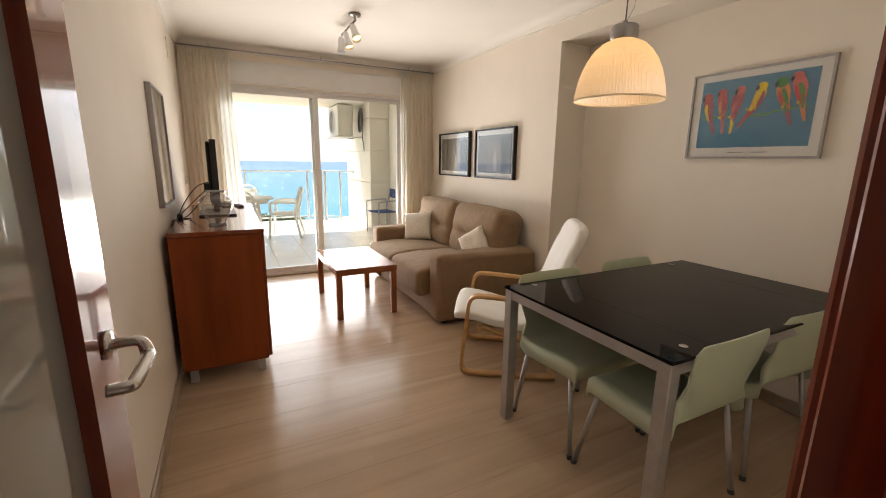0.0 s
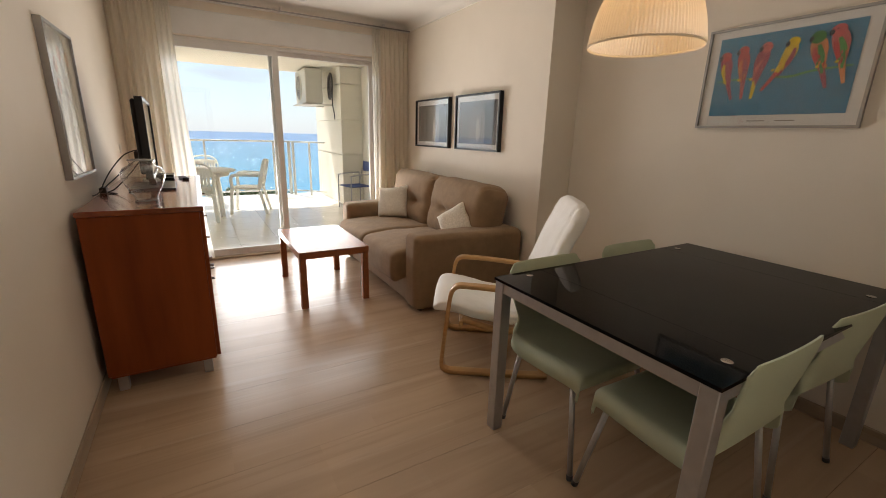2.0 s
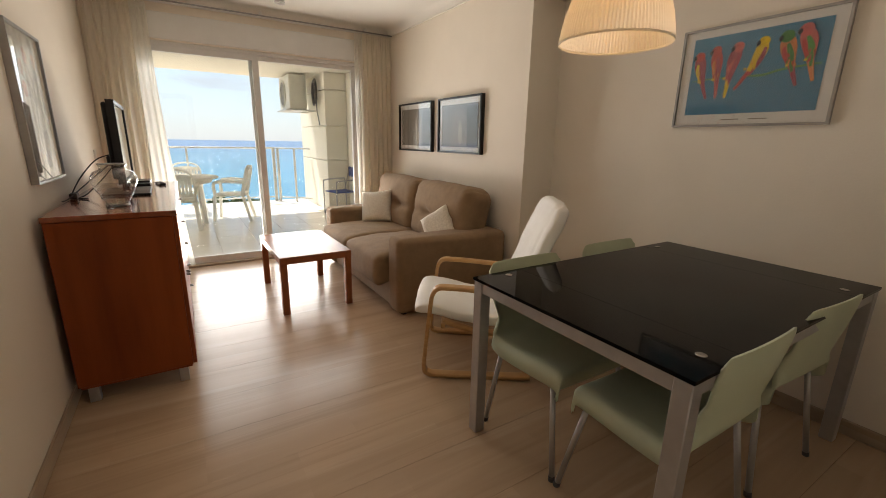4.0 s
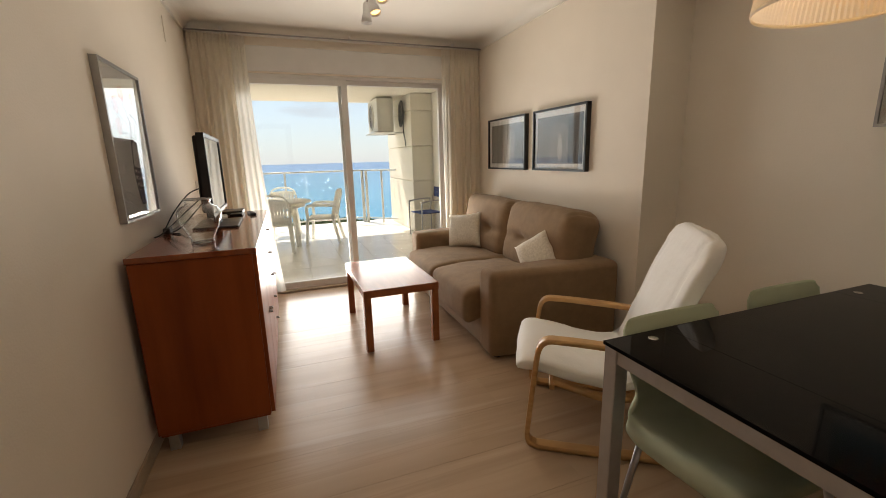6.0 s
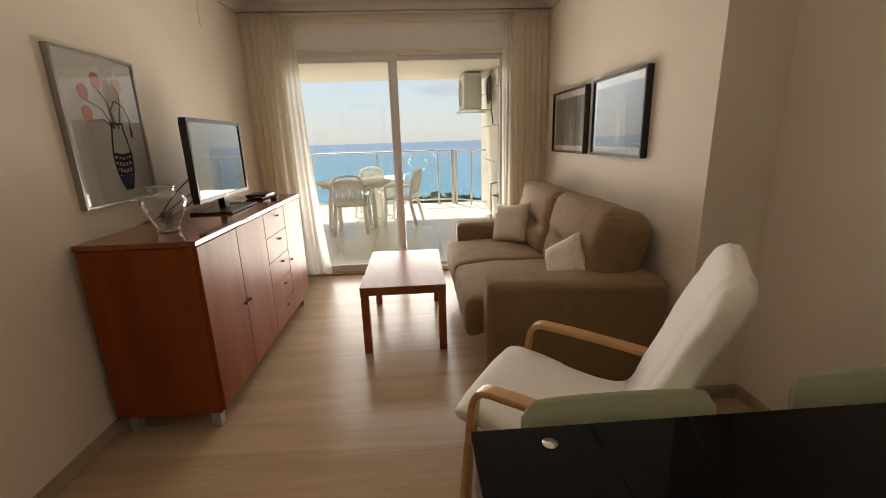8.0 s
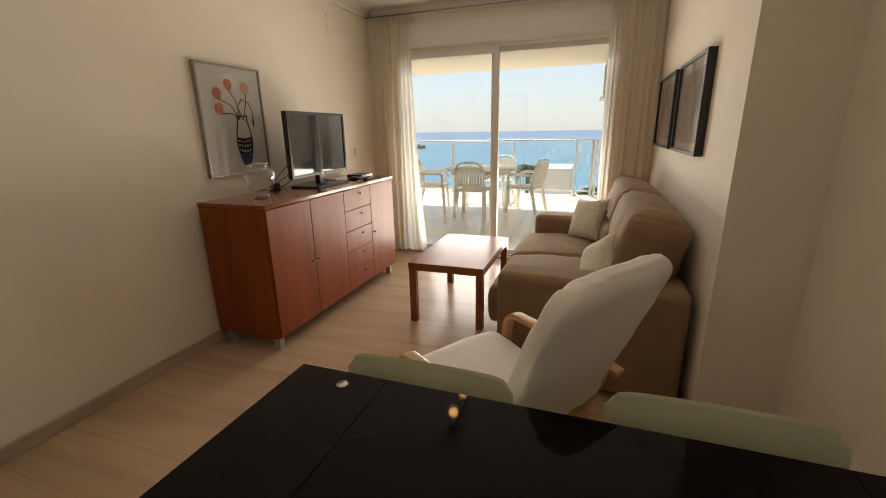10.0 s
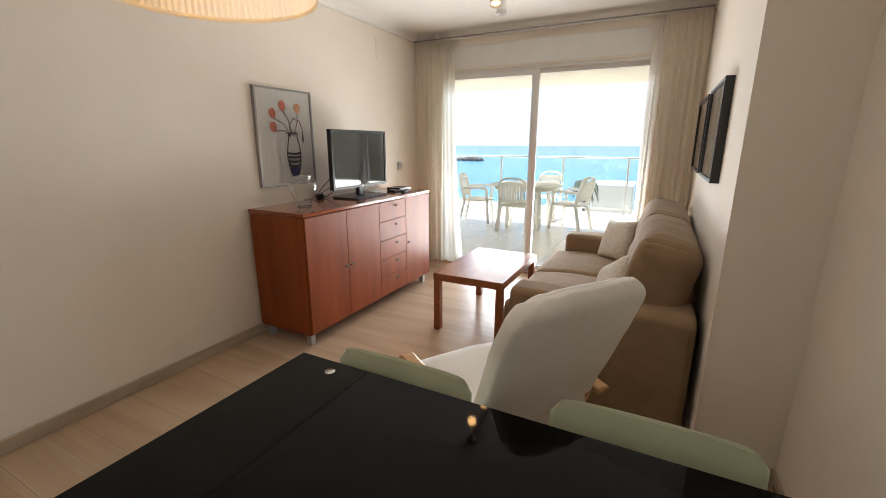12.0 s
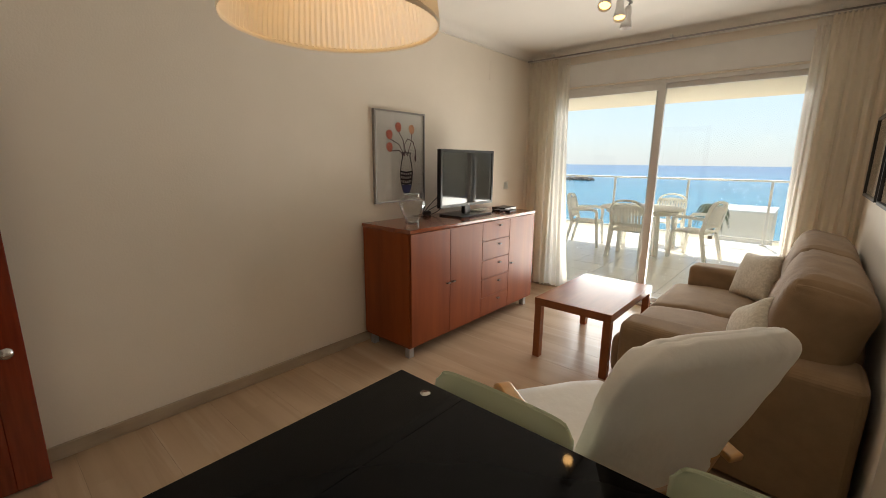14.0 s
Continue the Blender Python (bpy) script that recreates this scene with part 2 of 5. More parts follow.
M_BARK = mat("palm_bark", (0.20, 0.15, 0.10), (0.12, 0.09, 0.06), 8, 0.9, 0.6, 20)
M_SAND = mat("beach_sand", (0.55, 0.46, 0.33), (0.45, 0.37, 0.26), 0.1, 0.9)
M_ROCK = mat("breakwater_rock", (0.16, 0.13, 0.11), (0.10, 0.085, 0.07), 0.2, 0.9)


def sea_mat():
    m = mat("sea_water", (0.035, 0.24, 0.36), (0.03, 0.20, 0.33), 0.012, 0.22, 0.35, 0.5, stretch=(0.35, 1, 1), dist=0.6, rvar=0.05, ior=1.33)
    n, l = m.node_tree.nodes, m.node_tree.links
    p = n["Principled BSDF"]
    src = p.inputs["Base Color"].links[0].from_socket
    ge = n.new("ShaderNodeNewGeometry")
    sp = n.new("ShaderNodeSeparateXYZ")
    mr = n.new("ShaderNodeMapRange")
    mr.inputs[1].default_value, mr.inputs[2].default_value = 150, 1400
    mx = n.new("ShaderNodeMix")
    mx.data_type = 'RGBA'
    l.new(ge.outputs["Position"], sp.inputs[0])
    l.new(sp.outputs["Y"], mr.inputs[0])
    l.new(mr.outputs[0], mx.inputs[0])
    l.new(src, mx.inputs[6])
    mx.inputs[7].default_value = (0.012, 0.10, 0.26, 1)  # deeper water offshore
    l.new(mx.outputs[2], p.inputs["Base Color"])
    return m


M_SEA = sea_mat()

# ---- mesh helpers ----


def mesh_ob(name, bm, material, smooth=False):
    me = bpy.data.meshes.new(name)
    bmesh.ops.recalc_face_normals(bm, faces=bm.faces)
    bm.to_mesh(me)
    bm.free()
    me.materials.append(material)
    if smooth:
        for f in me.polygons:
            f.use_smooth = True
    return new(name, me)


def part(name, bm, material, parent, label="", smooth=False):
    ob = mesh_ob(name, bm, material, smooth)
    ob.parent = parent
    if label:
        tagged(ob, label)
    return ob


def thing(name, label, category, at=(0, 0, 0), turn=0.0, group=""):
    ob = new(name)
    ob.empty_display_size = 0.1
    ob.matrix_basis = pose(*at, 0, 0, turn)
    return tagged(ob, label, category, group)


def structure(name, bm, material, label, category, smooth=False):
    return tagged(mesh_ob(name, bm, material, smooth), label, category, kind="structure")


def box(x0, y0, z0, x1, y1, z1, bev=0.0, seg=2, bm=None):
    b = bmesh.new()
    bmesh.ops.create_cube(b, size=1.0)
    for v in b.verts:
        v.co = Vector((x0 + (v.co.x + 0.5) * (x1 - x0), y0 + (v.co.y + 0.5) * (y1 - y0), z0 + (v.co.z + 0.5) * (z1 - z0)))
    if bev:
        bmesh.ops.bevel(b, geom=list(b.edges), offset=bev, segments=seg, affect='EDGES', profile=0.5)
    return join(bm, b) if bm else b


def join(a, b):
    """Adds the bmesh b to a."""
    me = bpy.data.meshes.new("tmp")
    b.to_mesh(me)
    b.free()
    a.from_mesh(me)
    bpy.data.meshes.remove(me)
    return a


def move(bm, m):
    bmesh.ops.transform(bm, matrix=m, verts=bm.verts)
    return bm


def lathe(profile, seg=24, ripple=0.0, ribs=0):
    bm = bmesh.new()
    rings = []
    for r, z in profile:
        ring = []
        for i in range(seg):
            a = 2 * math.pi * i / seg
            q = r * (1 + (ripple if ribs and i % 2 else 0.0))
            ring.append(bm.verts.new((q * math.cos(a), q * math.sin(a), z)))
        rings.append(ring)
    for a, b in zip(rings, rings[1:]):
        for i in range(seg):
            bm.faces.new((a[i], a[(i + 1) % seg], b[(i + 1) % seg], b[i]))
    return bm


def capped(profile, seg=24):
    bm = lathe(profile, seg)
    bmesh.ops.holes_fill(bm, edges=[e for e in bm.edges if e.is_boundary], sides=0)
    return bm


def sweep(points, rx, ry=None, seg=8, closed=False, up=(0, 0, 1), square=False):
    """A tube or bar along points; rx across, ry along up."""
    ry = ry or rx
    bm = bmesh.new()
    pts = [Vector(p) for p in points]
    rings = []
    for i, p in enumerate(pts):
        a, b = (pts[i - 1], pts[(i + 1) % len(pts)]) if closed else (pts[max(i - 1, 0)], pts[min(i + 1, len(pts) - 1)])
        t = (b - a).normalized()
        s = t.cross(Vector(up))
        s = s.normalized() if s.length > 1e-4 else Vector((1, 0, 0))
        u = s.cross(t).normalized()
        if square:
            ring = [p + s * rx * cx + u * ry * cy for cx, cy in ((-1, -.8), (-.9, -1), (.9, -1), (1, -.8), (1, .8), (.9, 1), (-.9, 1), (-1, .8))]
        else:
            ring = [p + s * rx * math.cos(2 * math.pi * k / seg) + u * ry * math.sin(2 * math.pi * k / seg) for k in range(seg)]
        rings.append([bm.verts.new(c) for c in ring])
    k = len(rings[0])
    pairs = list(zip(rings, rings[1:])) + ([(rings[-1], rings[0])] if closed else [])
    for a, b in pairs:
        for i in range(k):
            bm.faces.new((a[i], a[(i + 1) % k], b[(i + 1) % k], b[i]))
    if not closed:
        bm.faces.new(rings[0][::-1])
        bm.faces.new(rings[-1])
    return bm


def curve_pts(ctrl, n=8):
    """A smooth line through the control points."""
    c = [Vector(p) for p in ctrl]
    out = []
    for i in range(len(c) - 1):
        p0, p1, p2, p3 = c[max(i - 1, 0)], c[i], c[i + 1], c[min(i + 2, len(c) - 1)]
        for k in range(n):
            t = k / n
            out.append(0.5 * ((2 * p1) + (p2 - p0) * t + (2 * p0 - 5 * p1 + 4 * p2 - p3) * t * t + (3 * p1 - p0 - 3 * p2 + p3) * t ** 3))
    return out + [c[-1]]


def soft(hx, hy, hz, r, crown=0.0, n=14, wob=0.0, seed=0, side=0.0):
    """A rounded, slightly crowned cushion about its centre."""
    bm = bmesh.new()
    bmesh.ops.create_cube(bm, size=2.0)
    bmesh.ops.subdivide_edges(bm, edges=list(bm.edges), cuts=n, use_grid_fill=True)
    h = Vector((hx, hy, hz))
    for v in bm.verts:
        u = Vector([math.copysign(1 - (1 - abs(c)) ** 1.35, c) for c in v.co])
        p = Vector([u[i] * h[i] for i in range(3)])
        q = Vector([max(-h[i] + r, min(h[i] - r, p[i])) for i in range(3)])
        d = p - q
        if d.length > 1e-6:
            p = q + d.normalized() * min(r, max(d.length, r if sum(abs(abs(u[i]) - 1) < 1e-6 for i in range(3)) else d.length))
        fx, fy, fz = 1 - u.x ** 2, 1 - u.y ** 2, 1 - u.z ** 2
        p.z += math.copysign(crown * fx * fy, u.z) if abs(u.z) > 0.02 else 0
        p.x += side * u.x * fy * fz
        p.y += side * u.y * fx * fz
        if wob:
            p += wob * noise.noise_vector(p * 7 + Vector((seed, seed * 2.3, 0)))
        v.co = p
    return bm


def pillow(w, h, t, n=16, seed=0):
    """A throw pillow in the x-z plane, thickness along y, with pointed corners and a seam."""
    bm = bmesh.new()
    sides = []
    for s in (-1, 1):
        g = []
        for i in range(n + 1):
            row = []
            for j in range(n + 1):
                u, v = 2 * i / n - 1, 2 * j / n - 1
                pinch = 1 - 0.10 * (1 - abs(u) ** 2) * abs(v) ** 3 - 0.0
                pinch2 = 1 - 0.10 * (1 - abs(v) ** 2) * abs(u) ** 3
                y = s * t * ((1 - u ** 4) * (1 - v ** 4)) ** 0.55
                p = Vector((u * w / 2 * pinch2, y, v * h / 2 * pinch))
                p += 0.006 * noise.noise_vector(p * 9 + Vector((seed, 0, 0)))
                row.append(bm.verts.new(p))
            g.append(row)
        for i in range(n):
            for j in range(n):
                bm.faces.new((g[i][j], g[i + 1][j], g[i + 1][j + 1], g[i][j + 1]))
        sides.append(g)
    bmesh.ops.remove_doubles(bm, verts=bm.verts, dist=0.014)
    return bm


def flat(outline, axis="x", at=0.0, thick=0.0012):
    """A thin flat piece: outline points (a, b) in the plane across the axis."""
    bm = bmesh.new()
    lo, hi = [], []
    for a, b in outline:
        for k, lst in ((at - thick / 2, lo), (at + thick / 2, hi)):
            lst.append(bm.verts.new((k, a, b) if axis == "x" else (a, k, b) if axis == "y" else (a, b, k)))
    bm.faces.new(lo)
    bm.faces.new(hi)
    n = len(lo)
    for i in range(n):
        bm.faces.new((lo[i], lo[(i + 1) % n], hi[(i + 1) % n], hi[i]))
    return bm


def ring_frame(a0, b0, a1, b1, w, d0, d1, axis="x"):
    """A picture or window frame: four mitred bars in the plane across the axis, from d0 to d1 in depth."""
    bm = bmesh.new()
    rows = []
    for d, ins in ((d0, 0), (d1, 0), (d1, w), (d0, w)):
        pts = [(a0 + ins, b0 + ins), (a1 - ins, b0 + ins), (a1 - ins, b1 - ins), (a0 + ins, b1 - ins)]
        rows.append([bm.verts.new((d, a, b) if axis == "x" else (a, d, b)) for a, b in pts])
    for r, s in zip(rows, rows[1:] + rows[:1]):
        for i in range(4):
            bm.faces.new((r[i], r[(i + 1) % 4], s[(i + 1) % 4], s[i]))
    return bm

# ---- the room ----
XE, XN, YN, YW, ZC, ZCOVE, YR = 2.83, 3.14, 2.975, 5.42, 2.55, 2.485, 0.335  # sofa wall, niche wall, niche end, window wall, ceiling, cove foot, door wall
WX0, WX1, WZ1 = 0.20, 2.46, 2.165  # terrace opening
DX0, DX1, DZ1 = 0.05, 0.852, 2.06  # room door opening

structure("wall_west", box(-0.12, -1.3, -0.1, 0, YW, ZC), M_WALL, "cream painted plaster wall behind the sideboard", "wall")
structure("wall_east", box(XE, YN, -0.1, XE + 0.31, YW, ZC), M_WALL, "cream painted plaster wall behind the sofa", "wall")
structure("wall_niche", box(XN, YR, -0.1, XN + 0.12, YN, ZC), M_WALL, "cream painted plaster wall of the dining niche", "wall")
structure("niche_header", box(XE, YR, 2.325, XN, YN, ZC), M_WALL, "cream painted lintel over the dining niche", "wall")
b = box(0, YW, -0.1, WX0, YW + 0.2, ZC)
box(WX1, YW, -0.1, XE + 0.6, YW + 0.2, ZC, bm=b)
box(WX0, YW, WZ1, WX1, YW + 0.2, ZC, bm=b)
structure("wall_north", b, M_WALL, "cream painted window wall with a wide terrace opening", "wall")
b = box(0, YR - 0.12, -0.1, DX0, YR, ZC)
box(DX1, YR - 0.12, -0.1, XN + 0.12, YR, ZC, bm=b)
box(DX0, YR - 0.12, DZ1, DX1, YR, ZC, bm=b)
structure("wall_south", b, M_WALL, "cream painted wall with the room door opening", "wall")
b = box(1.35, -1.3, -0.1, 1.47, YR - 0.12, ZC)
box(-0.12, -1.42, -0.1, 1.47, -1.3, ZC, bm=b)
structure("wall_hall", b, M_WALL, "cream painted walls of the hallway", "wall")
structure("ceiling", box(-0.12, -1.42, ZC, XN + 0.12, YW + 0.2, ZC + 0.12), M_CEIL, "white painted ceiling", "ceiling")


def cove(name, pts, inward):
    """A quarter-round cornice along the wall line."""
    bm = bmesh.new()
    (x0, y0), (x1, y1) = pts
    ix, iy = inward
    R = ZC - ZCOVE
    rows = []
    for (x, y) in ((x0, y0), (x1, y1)):
        row = [bm.verts.new((x, y, ZC)), bm.verts.new((x, y, ZCOVE - 0.012))]
        row.append(bm.verts.new((x + ix * 0.018, y + iy * 0.018, ZCOVE - 0.012)))
        for k in range(7):
            a = math.pi / 2 * k / 6
            d = 0.014 + R * 1.25 * (1 - math.cos(a))
            row.append(bm.verts.new((x + ix * d, y + iy * d, ZCOVE + R * math.sin(a) - 0.001)))
        rows.append(row)
    n = len(rows[0])
    for i in range(n):
        bm.faces.new((rows[0][i], rows[0][(i + 1) % n], rows[1][(i + 1) % n], rows[1][i]))
    bm.faces.new(rows[0])
    bm.faces.new(rows[1][::-1])
    return structure(name, bm, M_CEIL, "white plaster ceiling cornice", "cornice")


cove("trim_cornice_west", ((0, YR), (0, YW)), (1, 0))
cove("trim_cornice_east", ((XE, YR), (XE, YW)), (-1, 0))
cove("trim_cornice_north", ((0.002, YW), (XE, YW)), (0, -1))
cove("trim_cornice_south", ((0.002, YR), (XE, YR)), (0, 1))


def skirting(name, x0, y0, x1, y1):
    return structure(name, box(x0, y0, 0, x1, y1, 0.075, 0.004, 1), M_SKIRT, "polished beige stone skirting", "baseboard")


skirting("baseboard_west", 0, YR, 0.014, YW)
skirting("baseboard_east", XE - 0.014, YN + 0.0, XE, YW)
skirting("baseboard_niche", XN - 0.014, YR, XN, YN)
skirting("baseboard_niche_end", XE - 0.014, YN - 0.014, XN - 0.014, YN)
skirting("baseboard_south", DX1 + 0.09, YR, XN - 0.014, YR + 0.014)

# floor slabs
floor = structure("floor", box(-0.12, -1.42, -0.12, XN + 0.12, YW + 0.2, -0.0045), M_GROUT, "polished beige marble slab floor", "floor")
SX, SY = 0.61, 0.305
j = 0
y = 2.44 - 0.305 * 12
while y < YW:
    x = -0.55 + (0.27 * j) % SX - 0.05
    while x < XN:
        x0, x1, y0, y1 = max(x, 0.0), min(x + SX, XN), y, min(y + SY, YW)
        if x1 - x0 > 0.02:
            s = part("floor_slab", box(x0 - (x0 + x1) / 2, -(y1 - y0) / 2 + 0.0006, -0.0045, x1 - (x0 + x1) / 2, (y1 - y0) / 2 - 0.0006, 0.0), M_MARBLE, floor)
            s.location = ((x0 + x1) / 2, (y0 + y1) / 2, 0)
        x += SX
    y += SY
    j += 1

# ---- room door and its frame ----
door_set = structure("door_frame", box(DX1 - 0.03, YR - 0.125, 0, DX1 + 0.0, YR + 0.004, DZ1, 0.003, 1), M_DOOR, "dark red mahogany door lining and architrave", "door frame")
part("lining", box(DX0, YR - 0.125, 0, DX0 + 0.03, YR + 0.004, DZ1, 0.003, 1), M_DOOR, door_set)
part("lining", box(DX0 + 0.03, YR - 0.125, DZ1 - 0.03, DX1 - 0.03, YR + 0.004, DZ1, 0.003, 1), M_DOOR, door_set)
part("door_stop", box(DX1 - 0.045, YR - 0.11, 0, DX1 - 0.03, YR - 0.05, DZ1 - 0.03, 0.004, 2), M_DOOR, door_set)
for yy, s in ((YR, 1), (YR - 0.12, -1)):
    part("architrave", box(DX1 - 0.018, min(yy, yy + s * 0.018), 0, DX1 + 0.07, max(yy, yy + s * 0.018), DZ1 + 0.07, 0.006, 2), M_DOOR, door_set)
    part("architrave", box(DX0 - 0.065, min(yy, yy + s * 0.018), 0, DX0 + 0.018, max(yy, yy + s * 0.018), DZ1 + 0.07, 0.006, 2), M_DOOR, door_set)
    part("architrave", box(DX0 + 0.018, min(yy, yy + s * 0.018), DZ1 - 0.018, DX1 - 0.018, max(yy, yy + s * 0.018), DZ1 + 0.07, 0.006, 2), M_DOOR, door_set)
part("strike_plate", box(DX1 - 0.0325, YR - 0.046, 0.94, DX1 - 0.0295, YR - 0.016, 1.09, 0.001, 1), M_BRONZE, door_set, "steel strike plate")

# the leaf: local x runs along the leaf from the hinge, y is its thickness
DW = 0.78
door = thing("door_1", "dark mahogany glazed door standing open against the wall", "door", (0.122, YR + 0.012, 0.0), 87.0)
door["kind"] = "structure"
T = 0.04
ST = 0.11
part("stile", box(DW - ST, 0, 0.008, DW, T, 2.03, 0.003, 1), M_DOOR, door)
part("stile", box(0, 0, 0.008, ST, T, 2.03, 0.003, 1), M_DOOR, door)
part("rail", box(ST, 0, 0.008, DW - ST, T, 0.24, 0.002, 1), M_DOOR, door)
part("rail", box(ST, 0, 1.92, DW - ST, T, 2.03, 0.002, 1), M_DOOR, door)
gl = part("glass_panel", box(ST, T / 2 - 0.003, 0.24, DW - ST, T / 2 + 0.003, 1.92), mat("frosted_door_glass", (0.36, 0.36, 0.33), (0.34, 0.34, 0.31), 5, 0.02, rvar=0.01, ior=1.9), door, "pale reflective glass panel")
part("glazing_bead", ring_frame(ST, 0.24, DW - ST, 1.92, 0.05, -0.007, T + 0.007, "y"), M_DOOR, door)
for s, yy in ((-1, 0.0), (1, T)):
    hd = part("door_handle", move(capped([(0.0, 0), (0.026, 0), (0.026, 0.007), (0.022, 0.011), (0.0, 0.011)], 24), Matrix.Translation((DW - 0.058, yy, 1.055)) @ Matrix.Rotation(radians(90 if s < 0 else -90), 4, 'X')), M_CHROME, door, "brushed steel lever handle", True)
    part("lever", sweep(curve_pts([(DW - 0.058, yy + s * 0.006, 1.055), (DW - 0.058, yy + s * 0.05, 1.055), (DW - 0.066, yy + s * 0.062, 1.034), (DW - 0.09, yy + s * 0.066, 1.032), (DW - 0.165, yy + s * 0.064, 1.028), (DW - 0.178, yy + s * 0.058, 1.027), (DW - 0.182, yy + s * 0.03, 1.027)], 6), 0.0115, 0.0095, 12), M_CHROME, hd, "", True)
    part("keyhole_plate", move(capped([(0.0, 0), (0.024, 0), (0.024, 0.006), (0.0, 0.007)], 24), Matrix.Translation((DW - 0.058, yy, 0.63)) @ Matrix.Rotation(radians(90 if s < 0 else -90), 4, 'X')), M_CHROME, door, "steel rosette", True)

# ---- terrace window ----
win = structure("window_1", ring_frame(WX0, 0.0, WX1, WZ1, 0.03, YW + 0.03, YW + 0.13, "y"), M_WHITEFRAME, "white aluminium sliding terrace window with two leaves", "window")


def leaf(x0, x1, y0, top):
    f = part("sash", ring_frame(x0, 0.028, x1, WZ1 - 0.028, top, y0, y0 + 0.04, "y"), M_WHITEFRAME, win)
    pane = part("pane", box(x0 + top - 0.003, y0 + 0.017, 0.026 + top, x1 - top + 0.003, y0 + 0.023, WZ1 - 0.025 - top), M_PANE, f, "clear glass pane")
    pane.visible_shadow = False


leaf(WX0 + 0.03, 1.385, YW + 0.04, 0.06)
leaf(1.298, WX1 - 0.03, YW + 0.085, 0.045)
part("latch", box(1.33, YW + 0.028, 0.98, 1.35, YW + 0.04, 1.10, 0.003, 1), M_WHITEFRAME, win)
structure("window_sill", box(WX0 + 0.002, YW - 0.035, 0.0, WX1 - 0.002, YW + 0.03, 0.02, 0.004, 1), M_SKIRT, "beige stone threshold under the terrace window", "sill")
structure("blind_box", box(WX0 - 0.03, YW - 0.012, WZ1 + 0.012, WX1 + 0.03, YW, 2.40, 0.004, 1), M_WHITEFRAME, "off-white roller blind box cover over the window", "blind box")

# ---- curtains and their track ----
track = thing("curtain_track", "white curtain track with a thin steel rod under the ceiling", "curtain track", (0, 5.335, 2.46))
part("track", box(0.015, -0.012, 0.0, XE - 0.015, 0.012, 0.022, 0.003, 1), M_WHITEFRAME, track)
part("rod", sweep([(0.015, -0.03, 0.012), (XE - 0.015, -0.03, 0.012)], 0.007, seg=10), M_SILVER, track, "steel rod", True)
for x in (0.3, 1.42, 2.5):
    part("bracket", box(x - 0.01, -0.036, 0.018, x + 0.01, 0.01, 0.05, 0.002, 1), M_WHITEFRAME, track)


def curtain(name, x0, x1, yc, folds, amp, material, label, seed, spread_foot=0.0, z0=0.03, z1=2.455):
    rnd = random.Random(seed)
    bm = bmesh.new()
    n, rows = folds * 12, 26
    ph = [rnd.uniform(-1.0, 1.0) for _ in range(folds + 2)]
    am = [rnd.uniform(0.25, 1.3) for _ in range(folds + 2)]
    grid = []
    for r in range(rows + 1):
        v = r / rows  # 0 at the top
        z = z1 + (z0 - z1) * v
        row = []
        for i in range(n + 1):
            u = i / n
            k = u * folds
            kk = int(k)
            f = k - kk
            a = am[kk] * (1 - f) + am[min(kk + 1, folds + 1)] * f
            p = ph[kk] * (1 - f) + ph[min(kk + 1, folds + 1)] * f
            pleat = min(1.0, v * 9)
            w = math.sin(2 * math.pi * (k + 0.25 * p * v))
            w2 = math.sin(4 * math.pi * k * 1.0 + seed) * (1 - pleat)
            yy = yc + amp * a * (0.45 + 0.55 * v) * (w * abs(w) ** 0.3) * pleat + 0.010 * w2 + 0.012 * math.sin(2 * math.pi * u * 1.7 + seed) * v
            xx = x0 + (x1 - x0) * u + spread_foot * u * v ** 2 + 0.012 * v * math.sin(2 * math.pi * k * 0.5 + seed + 3 * v)
            row.append(bm.verts.new((xx, yy, z)))
        grid.append(row)
    for a, b_ in zip(grid, grid[1:]):
        for i in range(n):
            bm.faces.new((a[i], a[i + 1], b_[i + 1], b_[i]))
    c = thing(name, label, "curtain", (0, 0, 0), 0, "curtains")
    part("cloth", bm, material, c, "", True)
    hm = bmesh.new()
    for i in range(folds * 2):
        x = x0 + (x1 - x0) * (i + 0.5) / (folds * 2)
        box(x - 0.006, yc - 0.016, z1 - 0.055, x + 0.006, yc - 0.008, z1 + 0.006, 0.001, 1, bm=hm)
    part("pleat_tape", hm, material, c)
    return c


curtain("curtain", 0.025, 0.36, 5.335, 6, 0.040, M_CURTAIN, "cream pleated curtain drawn aside, beside the sideboard", 3)
curtain("curtain", 0.30, 0.48, 5.375, 4, 0.018, M_SHEER, "sheer ivory curtain drawn aside at the window", 5, 0.11)
curtain("curtain", 2.47, 2.81, 5.335, 6, 0.040, M_CURTAIN, "cream pleated curtain drawn aside, behind the sofa", 8)
curtain("curtain", 2.385, 2.54, 5.375, 4, 0.018, M_SHEER, "sheer ivory curtain drawn aside at the window", 11, -0.01)

# ---- sideboard ----
SB = thing("sideboard", "cherry veneer sideboard with three doors and five drawers", "sideboard", (0.035, 2.985, 0))
SBW, SBL, SBH = 0.49, 1.69, 0.954
part("body", box(0.0, 0.006, 0.10, SBW, SBL - 0.006, SBH - 0.028, 0.002, 1), M_CHERRY, SB)
part("top", box(-0.005, 0, SBH - 0.026, SBW + 0.022, SBL, SBH, 0.003, 2), M_CHERRY_TOP, SB, "glossy cherry top")
part("plinth", box(0.01, 0.012, 0.088, SBW - 0.004, SBL - 0.012, 0.099), M_CHERRY, SB)
Y0, Y1, Y2, Y3, Y4 = 0.008, 0.425, 0.835, 1.245, SBL - 0.008


